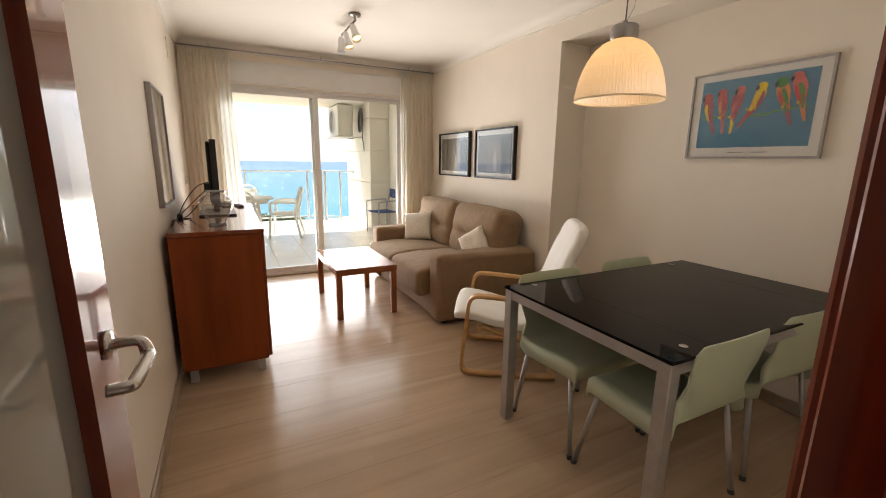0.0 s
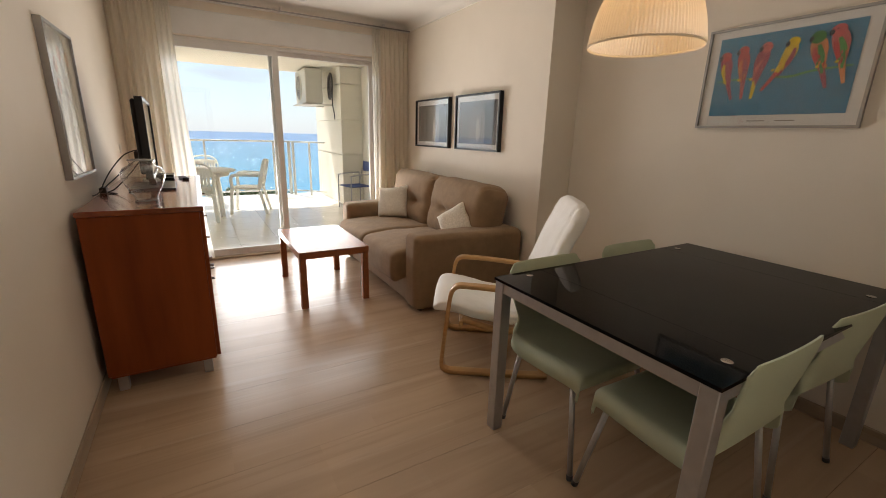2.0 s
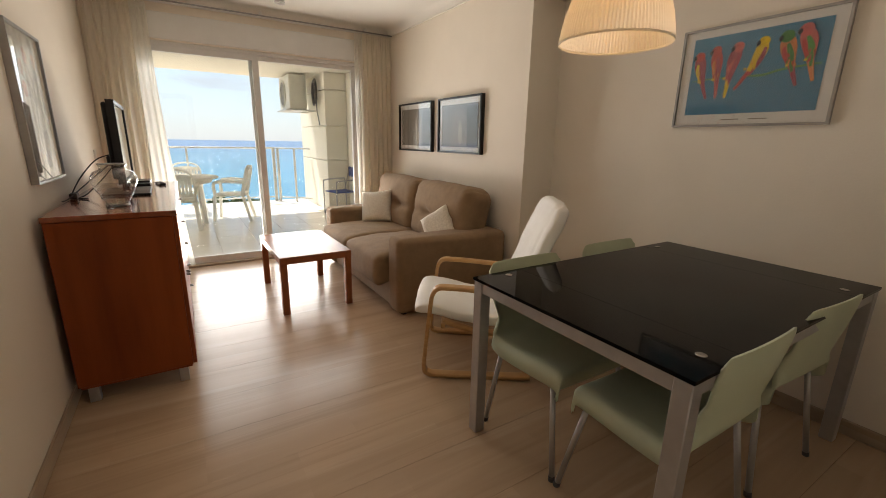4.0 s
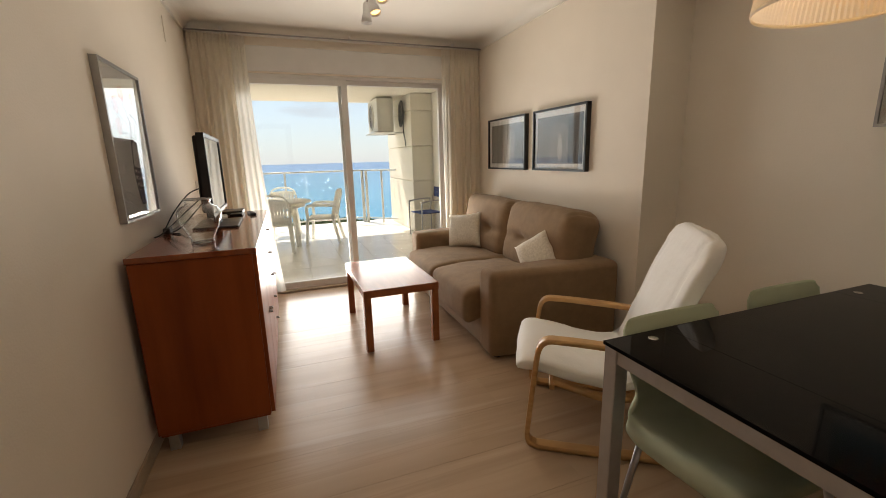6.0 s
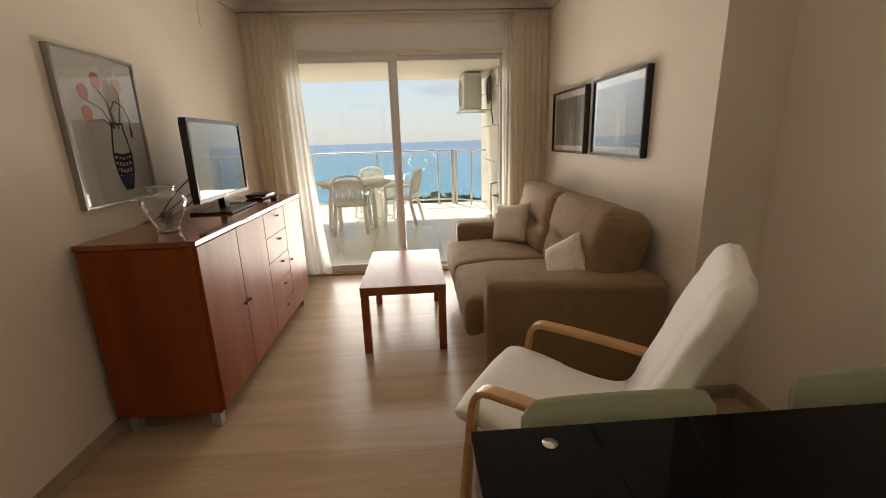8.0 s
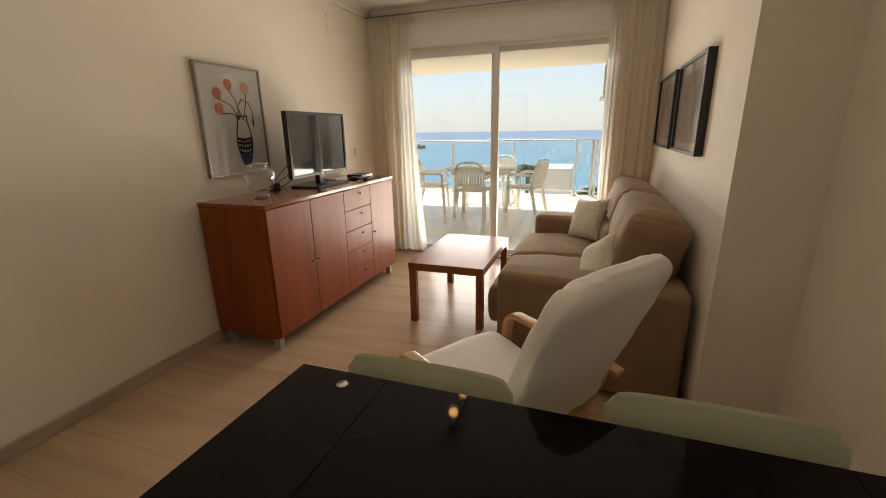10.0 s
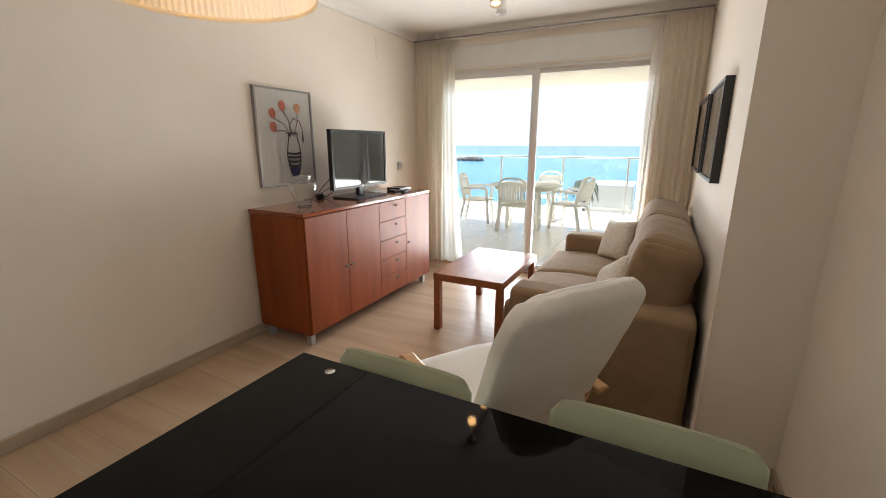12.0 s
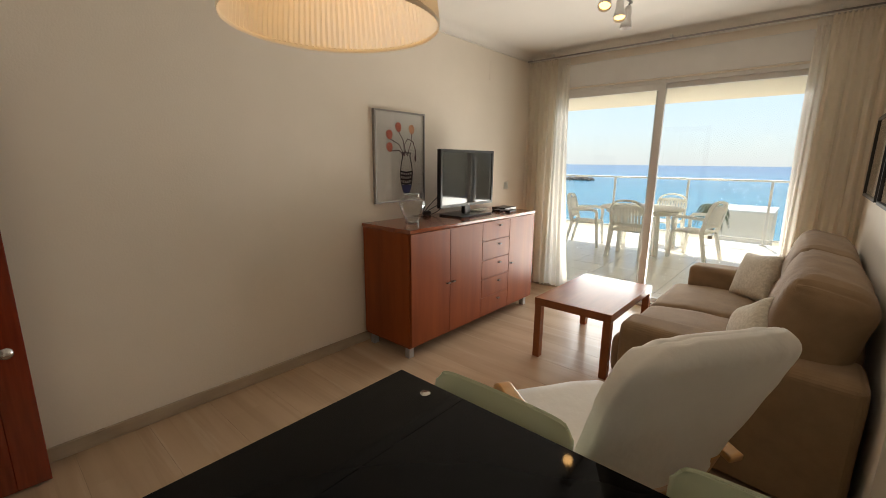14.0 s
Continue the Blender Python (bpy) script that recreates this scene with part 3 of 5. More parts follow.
def knob(parent, yy, zz):
    kb = box(SBW + 0.036, yy - 0.016, zz - 0.004, SBW + 0.042, yy + 0.016, zz + 0.006, 0.001, 1)
    for s_ in (-1, 1):
        box(SBW + 0.02, yy + s_ * 0.012 - 0.003, zz - 0.004, SBW + 0.036, yy + s_ * 0.012 + 0.003, zz + 0.004, bm=kb)
    part("pull", kb, M_BRONZE, parent, "small dark steel bracket pull")


for ya, yb, yk in ((Y0, Y1, Y1 - 0.03), (Y1, Y2, Y1 + 0.03), (Y3, Y4, Y3 + 0.035)):
    d_ = part("cabinet_door", box(SBW + 0.001, ya + 0.002, 0.105, SBW + 0.02, yb - 0.002, SBH - 0.03, 0.002, 2), M_CHERRY, SB)
    knob(d_, yk, 0.508)
dz = (SBH - 0.03 - 0.105) / 5
for i in range(5):
    d_ = part("drawer", box(SBW + 0.001, Y2 + 0.002, 0.105 + i * dz + 0.0015, SBW + 0.02, Y3 - 0.002, 0.105 + (i + 1) * dz - 0.0015, 0.002, 2), M_CHERRY, SB)
    knob(d_, (Y2 + Y3) / 2 + 0.04, 0.105 + (i + 0.72) * dz)
for x, y in ((0.03, 0.03), (SBW - 0.07, 0.03), (0.03, SBL - 0.07), (SBW - 0.07, SBL - 0.07)):
    part("leg", box(x, y, 0, x + 0.045, y + 0.045, 0.09, 0.002, 1), M_ALU, SB, "square aluminium foot")

# ---- television and what stands on the sideboard ----
tv = thing("television", "flat black television on a glossy stand, on the sideboard", "television", (0.285, 3.93, SBH), 1.5)
part("bezel", ring_frame(-0.375, 0.085, 0.375, 0.552, 0.021, -0.02, 0.018, "x"), M_BLACK, tv)
part("back_shell", box(-0.045, -0.34, 0.11, -0.018, 0.34, 0.54, 0.012, 2), M_BLACK, tv)
part("screen", box(-0.01, -0.355, 0.105, 0.012, 0.355, 0.533), M_TVSCREEN, tv, "dark glossy screen")
part("neck", box(-0.03, -0.04, 0.012, 0.01, 0.04, 0.12, 0.006, 2), M_BLACK, tv)
part("stand_base", box(-0.13, -0.22, 0.0, 0.12, 0.22, 0.014, 0.006, 2), M_BLACK, tv, "glossy black stand base")
part("maker_badge", box(0.0182, -0.012, 0.091, 0.0192, 0.012, 0.1), M_SILVER, tv, "small grey badge")

vase = thing("glass_vase", "clear glass vase with a round belly, on the sideboard", "vase", (0.29, 3.26, SBH))
vase.scale = (1.13, 1.13, 1.13)
prof = [(0.001, 0.004), (0.042, 0.004), (0.044, 0.0), (0.047, 0.006), (0.043, 0.018), (0.05, 0.03), (0.074, 0.075), (0.088, 0.112), (0.088, 0.135), (0.075, 0.158), (0.052, 0.168), (0.047, 0.178), (0.053, 0.187), (0.054, 0.192)]
part("vessel", lathe(prof, 48), glass_mat("vase_glass", (0.94, 0.96, 0.95), 0.0, 0.10, 1.7), vase, "", True)
part("rim", lathe([(0.051, 0.189), (0.055, 0.190), (0.056, 0.194), (0.052, 0.195), (0.051, 0.189)], 40), mat("glass_rim", (0.75, 0.78, 0.76), (0.75, 0.78, 0.76), 3, 0.05, trans=0.7, rvar=0.01), vase, "thick glass rim", True)
part("foot", capped([(0.040, 0.0), (0.047, 0.001), (0.047, 0.007), (0.040, 0.011)], 40), mat("glass_foot", (0.70, 0.74, 0.72), (0.70, 0.74, 0.72), 3, 0.05, trans=0.7, rvar=0.01), vase, "thick glass foot", True)

for (bx, by, sx, sy, sz, label) in ((0.30, 4.50, 0.075, 0.10, 0.032, "black set-top box beside the television"), (0.34, 4.37, 0.04, 0.065, 0.02, "slim dark media box beside the television")):
    st = thing("set_top_box", label, "set-top box", (bx, by, SBH))
    part("casing", box(-sx, -sy, 0.004, sx, sy, sz, 0.003, 2), M_BLACK, st)
    part("front_panel", box(sx, -sy + 0.004, 0.008, sx + 0.002, sy - 0.004, sz - 0.004), M_SILVER, st, "grey front strip")
    for fx in (-1, 1):
        part("foot", box(fx * sx * 0.7 - 0.008, -0.01, 0, fx * sx * 0.7 + 0.008, 0.01, 0.004), M_RUBBER, st)
bk = thing("booklet", "white booklet lying on the sideboard", "booklet", (0.25, 4.18, SBH + 0.0145), 8)
part("cover", box(-0.05, -0.09, 0, 0.05, 0.09, 0.012, 0.002, 1), M_PAPER, bk)
rc = thing("remote_control", "dark remote control lying on the sideboard", "remote control", (0.44, 4.40, SBH), 12)
part("casing", box(-0.022, -0.085, 0, 0.022, 0.085, 0.018, 0.006, 2), M_BLACK, rc)
for i in range(5):
    part("button", box(-0.014, -0.06 + i * 0.024, 0.018, 0.014, -0.048 + i * 0.024, 0.0195), M_DARKGREY, rc)
cb = thing("cable_bundle", "tangle of black and grey cables behind the television", "cable", (0.0, 0, 0))
for k, pts in enumerate(([(0.235, 3.86, 1.20), (0.16, 3.80, 1.17), (0.09, 3.72, 1.08), (0.05, 3.66, 1.0), (0.04, 3.62, SBH + 0.006)],
                         [(0.235, 3.88, 1.16), (0.15, 3.80, 1.08), (0.07, 3.68, 1.0), (0.03, 3.60, SBH + 0.006), (0.02, 3.52, SBH + 0.005)],
                         [(0.235, 3.92, 1.14), (0.17, 3.80, 1.05), (0.10, 3.72, SBH + 0.02), (0.07, 3.66, SBH + 0.006), (0.12, 3.60, SBH + 0.005)])):
    part("cable", sweep(curve_pts(pts, 6), 0.0035, seg=6), M_RUBBER if k != 1 else M_DARKGREY, cb, "", True)
part("adaptor", box(0.03, 3.64, SBH + 0.001, 0.065, 3.71, SBH + 0.035, 0.006, 2), M_BLACK, cb, "black power adaptor")
part("tv_plug", box(0.205, 3.83, 1.13, 0.245, 3.95, 1.19, 0.008, 2), M_BLACK, cb, "black connector block")

sw = thing("wall_socket", "ivory socket plate on the wall beside the curtain", "socket", (0.0, 4.98, 1.16))
part("plate", box(0, -0.04, -0.04, 0.008, 0.04, 0.04, 0.003, 2), M_PLASTIC, sw)
part("insert", box(0.008, -0.022, -0.022, 0.010, 0.022, 0.022, 0.001, 1), M_PLASTIC, sw)
sw2 = thing("wall_conduit", "thin painted cable cover running up the wall", "conduit", (0.0, 4.62, 2.2))
part("cover", box(0, -0.006, 0.0, 0.006, 0.006, 0.17, 0.002, 1), M_WALL, sw2)

# ---- coffee table ----
ct = thing("coffee_table", "low rectangular coffee table in reddish wood veneer", "coffee table", (1.405, 4.12, 0), 0)
part("tabletop", box(-0.275, -0.45, 0.40, 0.275, 0.45, 0.455, 0.002, 1), M_TABLEWOOD, ct)
for sx in (-1, 1):
    for sy in (-1, 1):
        part("leg", box(sx * 0.2725 - 0.025 * (1 + sx), sy * 0.4475 - 0.025 * (1 + sy), 0, sx * 0.2725 + 0.025 * (1 - sx), sy * 0.4475 + 0.025 * (1 - sy), 0.3995, 0.002, 1), M_TABLEWOOD, ct)

# ---- sofa ----
SO = thing("sofa", "taupe fabric two-seat sofa with tufted back cushions", "sofa", (1.87, 3.20, 0))
L, D = 1.82, 0.93
AW = 0.20


def arm_block(yy):
    """A boxy upholstered arm, its top edges rolled and its sides a little full."""
    bm = box(0.0, yy, 0.022, D, yy + AW, 0.612, 0.045, 6)
    bmesh.ops.subdivide_edges(bm, edges=[e for e in bm.edges if e.calc_length() > 0.1], cuts=6, use_grid_fill=True)
    for v in bm.verts:
        v.co += 0.002 * noise.noise_vector(v.co * 6)
        v.co.z += 0.012 * (v.co.x / D) * (v.co.z > 0.5)
        out = (yy + AW - v.co.y) / AW if yy == 0 else (v.co.y - yy) / AW
        v.co.y += (-1 if yy == 0 else 0.4) * 0.125 * (v.co.x / D) * max(0.0, out)  # the arms flare towards the back
    return bm


for yy in (0.0, L - AW):
    part("armrest", arm_block(yy), M_SOFA, SO)
part("base", box(0.04, AW - 0.01, 0.024, D - 0.06, L - AW + 0.01, 0.30, 0.015, 2), M_SOFA, SO)
part("back_frame", move(soft(0.07, L / 2 - AW + 0.02, 0.30, 0.05, 0, 12), Matrix.Translation((D - 0.075, L / 2, 0.40))), M_SOFA, SO, "", True)
CW = (L - 2 * AW) / 2


def plump(bm):
    """Swells a seat cushion's front and drops it over the base."""
    for v in bm.verts:
        k = max(0.0, -v.co.x / 0.385 - 0.45) / 0.55
        v.co.x -= 0.03 * k * (1 - (v.co.z / 0.13) ** 2)
        v.co.z -= 0.065 * k * (1 if v.co.z < 0 else 0.2)
    return bm


for i in range(2):
    yc = AW + CW * (i + 0.5)
    cu = move(plump(soft(0.385, CW / 2 - 0.003, 0.108, 0.045, 0.02, 18, 0.006, i + 1)), Matrix.Translation((0.315, yc, 0.362)))
    part("seat_cushion", cu, M_SOFA, SO, "", True)
    BW = 0.455
    bmk = soft(0.15, BW, 0.275, 0.11, 0.0, 24, 0.006, i + 5, 0.0)
    for v in bmk.verts:  # fuller top roll, tufted middle
        f = max(0.0, 1 - (v.co.y / BW) ** 2)
        if v.co.x < 0:
            v.co.x -= 0.035 * f * (1 - (v.co.z / 0.27) ** 2)
            v.co.x += 0.042 * f * math.exp(-((v.co.z + 0.02) / 0.032) ** 2)
            for ty in (-CW * 0.22, CW * 0.22):
                v.co.x += 0.045 * math.exp(-(((v.co.z + 0.02) / 0.045) ** 2 + ((v.co.y - ty) / 0.05) ** 2))
        top = max(0.0, (v.co.z - 0.12) / 0.155)
        e = abs(v.co.y) / BW
        v.co.z += 0.016 * f * top
        v.co.x -= 0.022 * top ** 2 * (v.co.x < 0)  # the top rolls forward
        gather = top * max(0.0, e - 0.62) / 0.38
        v.co += gather * 0.012 * math.sin(v.co.y * 95 + v.co.z * 130 + i) * Vector((-0.7, 0.0, 0.7))
        v.co.z += 0.012 * gather ** 2
        v.co.x -= 0.02 * gather ** 2 * (v.co.x < 0)
        v.co.x += 0.006 * f * top * math.sin(v.co.y * 60 + 4 * math.sin(v.co.z * 22) + i) * (v.co.x < 0)
    move(bmk, Matrix.Translation((0.745, 0.50 + 0.90 * i, 0.668)) @ Matrix.Rotation(radians(13), 4, 'Y'))
    part("back_cushion", bmk, M_SOFA, SO, "tufted back cushion", True)
for x in (0.08, D - 0.12):
    for yy in (0.07, L - 0.07):
        part("foot", move(capped([(0.024, 0), (0.026, 0.02), (0.026, 0.04)], 12), Matrix.Translation((x, yy, 0))), M_BLACK, SO)

for (x, y, z, rz, rx, ry, s, label) in ((2.32, 4.66, 0.63, 128, -22, 9, 0.36, "cream textured throw pillow leaning on the sofa back"), (2.40, 3.50, 0.615, 112, -24, 38, 0.31, "cream textured throw pillow tipped on its corner on the sofa")):
    pw = thing("throw_pillow", label, "pillow", (x, y, z), 0, "pillows on the sofa")
    part("cover", move(pillow(s, s, 0.065, 18, int(y * 10)), Matrix.Rotation(radians(rz), 4, 'Z') @ Matrix.Rotation(radians(-rx), 4, 'X') @ Matrix.Rotation(radians(ry), 4, 'Y')), M_PILLOW, pw, "", True)

# ---- bent-wood armchair; local: faces -y, width along x ----
fx, fy = -0.83, 0.56
ARM_TURN = math.degrees(math.atan2(fy, fx)) + 90
AC_ = thing("armchair", "bent birch armchair with a white cotton cushion", "armchair", (2.062, 2.468, 0), ARM_TURN)
for s in (-1, 1):
    x = s * 0.285
    loop = curve_pts([(x, 0.30, 0.022), (x, 0.10, 0.018), (x, -0.20, 0.018), (x, -0.275, 0.024), (x, -0.303, 0.06), (x, -0.296, 0.18), (x, -0.272, 0.42), (x, -0.258, 0.505), (x, -0.225, 0.541), (x, -0.16, 0.543), (x, -0.05, 0.537), (x, 0.15, 0.52), (x, 0.30, 0.50)], 7)
    part("side_frame", sweep(loop, 0.0115, 0.026, up=(1, 0, 0), square=True), M_BIRCH, AC_, "", True)
    part("back_post", sweep(curve_pts([(s * 0.245, -0.20, 0.33), (s * 0.245, 0.02, 0.27), (s * 0.245, 0.16, 0.29), (s * 0.24, 0.22, 0.40), (s * 0.235, 0.26, 0.50)], 6), 0.014, 0.018, up=(1, 0, 0), square=True), M_BIRCH, AC_, "", True)
for yy, zz in ((-0.20, 0.33), (0.18, 0.30)):
    part("crossbar", box(-0.285, yy - 0.012, zz - 0.03, 0.285, yy + 0.012, zz, 0.004, 1), M_BIRCH, AC_)
part("rear_crossbar", box(-0.285, 0.26, 0.012, 0.285, 0.30, 0.034, 0.004, 1), M_BIRCH, AC_)


def long_cushion():
    """The cushion: an L-shaped pad, seat to head, wider than the frame's back."""
    ctrl = curve_pts([(0, -0.365, 0.385), (0, -0.29, 0.405), (0, -0.05, 0.355), (0, 0.11, 0.345), (0, 0.19, 0.40), (0, 0.25, 0.54), (0, 0.335, 0.76), (0, 0.40, 0.91), (0, 0.432, 0.985), (0, 0.436, 1.0)], 6)
    bm = bmesh.new()
    rows = []
    n = len(ctrl)
    W = 26
    for i, p in enumerate(ctrl):
        a, b_ = ctrl[max(i - 1, 0)], ctrl[min(i + 1, n - 1)]
        t = (b_ - a).normalized()
        nrm = Vector((1, 0, 0)).cross(t).normalized()
        if nrm.z < -0.2 or nrm.y > 0.6:
            nrm = -nrm
        e = min(1.0, min((p - ctrl[0]).length, (p - ctrl[-1]).length) / 0.055)
        th = (0.040 + 0.006 * max(0.0, min(1.0, (p.z - 0.45) / 0.2))) * max(0.12, math.sqrt(1 - (1 - e) ** 2))
        hw = 0.27 * (0.86 + 0.14 * math.sqrt(1 - (1 - e) ** 2))
        R = 0.11  # the head end is broadly rounded
        dt_ = min(R, (p - ctrl[-1]).length)
        hw = min(hw, 0.27 - R + math.sqrt(max(0.0, R * R - (R - dt_) ** 2)) + 0.004)
        ring = []
        m = 2 * W
        for k in range(m):
            ang = 2 * math.pi * k / m
            cx, cs = math.cos(ang), math.sin(ang)
            ex = math.copysign(abs(cx) ** 0.5, cx)
            es = math.copysign(abs(cs) ** 0.42, cs)
            q = p + Vector((hw * ex, 0, 0)) + nrm * th * es
            face = 1.0 if cs > 0.25 else 0.0
            fold = math.exp(-((p.y - 0.165) / 0.022) ** 2) if p.z < 0.45 else 0.0
            seam = math.exp(-((abs(q.x) - 0.205) / 0.010) ** 2) + math.exp(-((p.z - 0.88) / 0.010) ** 2) * (p.z > 0.6)
            q -= nrm * face * (0.022 * fold + 0.007 * min(seam, 1.0) * (p.z > 0.45))
            crease = math.sin(q.x * 70 + 5 * math.sin(q.z * 9)) * math.exp(-((p.y - 0.15) / 0.06) ** 2) * (p.z < 0.5)
            pull = max(0.0, (p.z - 0.90) / 0.1) * math.sin(q.x * 85)
            q += nrm * 0.0035 * (crease + pull) + 0.007 * noise.noise_vector(q * 8) + 0.002 * noise.noise_vector(q * 27)
            ring.append(bm.verts.new(q))
        rows.append(ring)
    m = 2 * W
    for r, s_ in zip(rows, rows[1:]):
        for k in range(m):
            bm.faces.new((r[k], r[(k + 1) % m], s_[(k + 1) % m], s_[k]))
    bm.faces.new(rows[0][::-1])
    bm.faces.new(rows[-1])
    return bm


part("cushion", long_cushion(), M_COTTON, AC_, "white cotton cushion", True)

# ---- dining table ----
TX0, TX1, TY0, TY1 = 1.612, 3.06, 0.965, 1.905
dt = thing("dining_table", "rectangular table with a black glass top and aluminium frame", "dining table", (TX0, TY0, 0))
tw, td = TX1 - TX0, TY1 - TY0
for a, b_ in ((0.0, 0.2555), (0.2565, tw - 0.2565), (tw - 0.2555, tw)):
    part("glass_top", box(a, 0, 0.738, b_, td, 0.75, 0.0006, 1), M_BLACKGLASS, dt, "black glass panel")
part("apron", box(0.055, 0.008, 0.69, tw - 0.055, 0.03, 0.7375, 0.002, 1), M_ALU, dt)
part("apron", box(0.055, td - 0.03, 0.69, tw - 0.055, td - 0.008, 0.7375, 0.002, 1), M_ALU, dt)
part("apron", box(0.008, 0.055, 0.69, 0.03, td - 0.055, 0.7375, 0.002, 1), M_ALU, dt)
part("apron", box(tw - 0.03, 0.055, 0.69, tw - 0.008, td - 0.055, 0.7375, 0.002, 1), M_ALU, dt)
for x in (0.004, tw - 0.056):
    for y in (0.004, td - 0.056):
        part("leg", box(x, y, 0, x + 0.052, y + 0.052, 0.7375, 0.003, 1), M_ALU, dt)
for x in (0.155, tw - 0.19):
    for y in (0.068, td - 0.052):
        part("glass_fixing", move(capped([(0.0, 0.0), (0.016, 0.0), (0.0155, 0.0016), (0.0, 0.002)], 24), Matrix.Translation((x, y, 0.7502))), M_CHROME, dt, "round steel fixing disc", True)

# ---- pale green chairs; local: faces +y ----


def shell():
    prof = curve_pts([(0, 0.203, 0.388), (0, 0.211, 0.425), (0, 0.195, 0.452), (0, 0.11, 0.45), (0, -0.05, 0.44), (0, -0.155, 0.442), (0, -0.205, 0.475), (0, -0.222, 0.54), (0, -0.24, 0.65), (0, -0.258, 0.765), (0, -0.26, 0.782)], 5)
    bm = bmesh.new()
    rows = []
    n = len(prof)
    W = 16
    for i, p in enumerate(prof):
        s = i / (n - 1)
        back = max(0.0, min(1.0, (p.z - 0.47) / 0.06)) if p.y < -0.1 else 0.0
        hw = 0.225 * (1 - back) + (0.195 + 0.03 * min(1, max(0, (p.z - 0.5) / 0.2))) * back
        if p.z > 0.74 and back:
            hw -= 0.02 * ((p.z - 0.74) / 0.042) ** 2
        row = []
        for k in range(W + 1):
            u = 2 * k / W - 1
            x = hw * math.copysign(1 - (1 - abs(u)) ** 1.5, u)
            y, z = p.y, p.z
            edge = max(0.0, (abs(u) - 0.84) / 0.16)
            if back < 1:
                z -= (0.068 * edge ** 1.5 + 0.006 * (1 - u * u)) * (1 - back) * (1 if s > 0.05 else 0.6)
            y += back * (0.014 * u * u + 0.045 * u ** 6 * max(0.0, 1 - (p.z - 0.47) / 0.16))  # the back wraps forward at its sides
            if back and p.z > 0.75:
                z -= 0.012 * abs(u) ** 8
            row.append(bm.verts.new((x, y, z)))
        rows.append(row)
    for a, b_ in zip(rows, rows[1:]):
        for k in range(W):
            bm.faces.new((a[k], a[k + 1], b_[k + 1], b_[k]))
    return bm


chair = thing("dining_chair", "pale green moulded plastic chair with aluminium legs at the table", "chair", (1.955, 1.205, 0), 0, "chairs round the table")
sh = part("seat_shell", shell(), M_GREEN, chair, "pale green moulded shell", True)
so = sh.modifiers.new("thickness", 'SOLIDIFY')
so.thickness, so.offset = 0.007, 0
for sx in (-1, 1):
    for yb, yt in ((0.235, 0.155), (-0.205, -0.15)):
        lg = part("leg", sweep([(sx * 0.238, yb, 0.0), (sx * 0.195, yt, 0.42)], 0.0115, seg=12), M_ALU, chair, "aluminium tube leg", True)
        part("foot_cap", sweep([(sx * 0.2385, yb, 0.0), (sx * 0.2365, yb - (yb - yt) * 0.05, 0.02)], 0.0135, seg=12), M_DARKGREY, lg, "", True)
copy_thing(chair, pose(2.57, 1.215, 0, 0, 0, -3))
copy_thing(chair, pose(1.955, 1.70, 0, 0, 0, 180))
copy_thing(chair, pose(2.61, 1.73, 0, 0, 0, 180))

# ---- pendant lamp ----
PX, PY, PZ = 1.873, 1.517, 1.636
pl = thing("pendant_lamp", "ribbed frosted bell pendant lamp glowing warm over the table", "lamp", (PX, PY, PZ))
bell = [(0.178, 0.0), (0.178, 0.012), (0.174, 0.04), (0.166, 0.08), (0.154, 0.12), (0.136, 0.16), (0.113, 0.195), (0.085, 0.222), (0.05, 0.24)]
part("shade", lathe(bell, 200, 0.014, 1), M_SHADE, pl, "ribbed frosted shade")
part("rim", move(lathe([(0.1795, 0.0), (0.181, 0.004), (0.1795, 0.008), (0.177, 0.004), (0.1795, 0.0)], 64), Matrix.Identity(4)), M_SHADE, pl, "", True)
part("cap", capped([(0.052, 0.238), (0.054, 0.245), (0.054, 0.288), (0.05, 0.295), (0.012, 0.297), (0.008, 0.315)], 32), M_SILVER, pl, "grey metal cap", True)
part("bulb", capped([(0.012, 0.225), (0.018, 0.205), (0.030, 0.178), (0.033, 0.150), (0.026, 0.125), (0.01, 0.116)], 20), M_BULB, pl, "warm glowing bulb", True)
part("cord", sweep(curve_pts([(0, 0, 0.31), (0.004, 0, 0.5), (0.012, 0, 0.75), (0.01, 0, ZC - PZ - 0.02)], 5), 0.0028, seg=6), M_DARKGREY, pl, "", True)
part("steel_wire", sweep(curve_pts([(0.004, 0, 0.31), (0.03, 0, 0.35), (0.045, 0, 0.40), (0.03, 0, 0.6), (0.012, 0, ZC - PZ - 0.02)], 5), 0.0012, seg=5), M_SILVER, pl, "", True)
part("ceiling_rose", capped([(0.01, ZC - PZ - 0.03), (0.045, ZC - PZ - 0.022), (0.05, ZC - PZ)], 24), M_SILVER, pl, "", True)


def bulb_light(name, at, watts, radius, tint=(1.0, 0.72, 0.42)):
    lamp = new(name, bpy.data.lights.new(name, 'POINT'))
    lamp.data.energy, lamp.data.shadow_soft_size, lamp.data.color = watts, radius, tint
    lamp.location = at


bulb_light("pendant_bulb_light", (PX, PY, PZ + 0.092), 0.42, 0.018, (1.0, 0.58, 0.24))

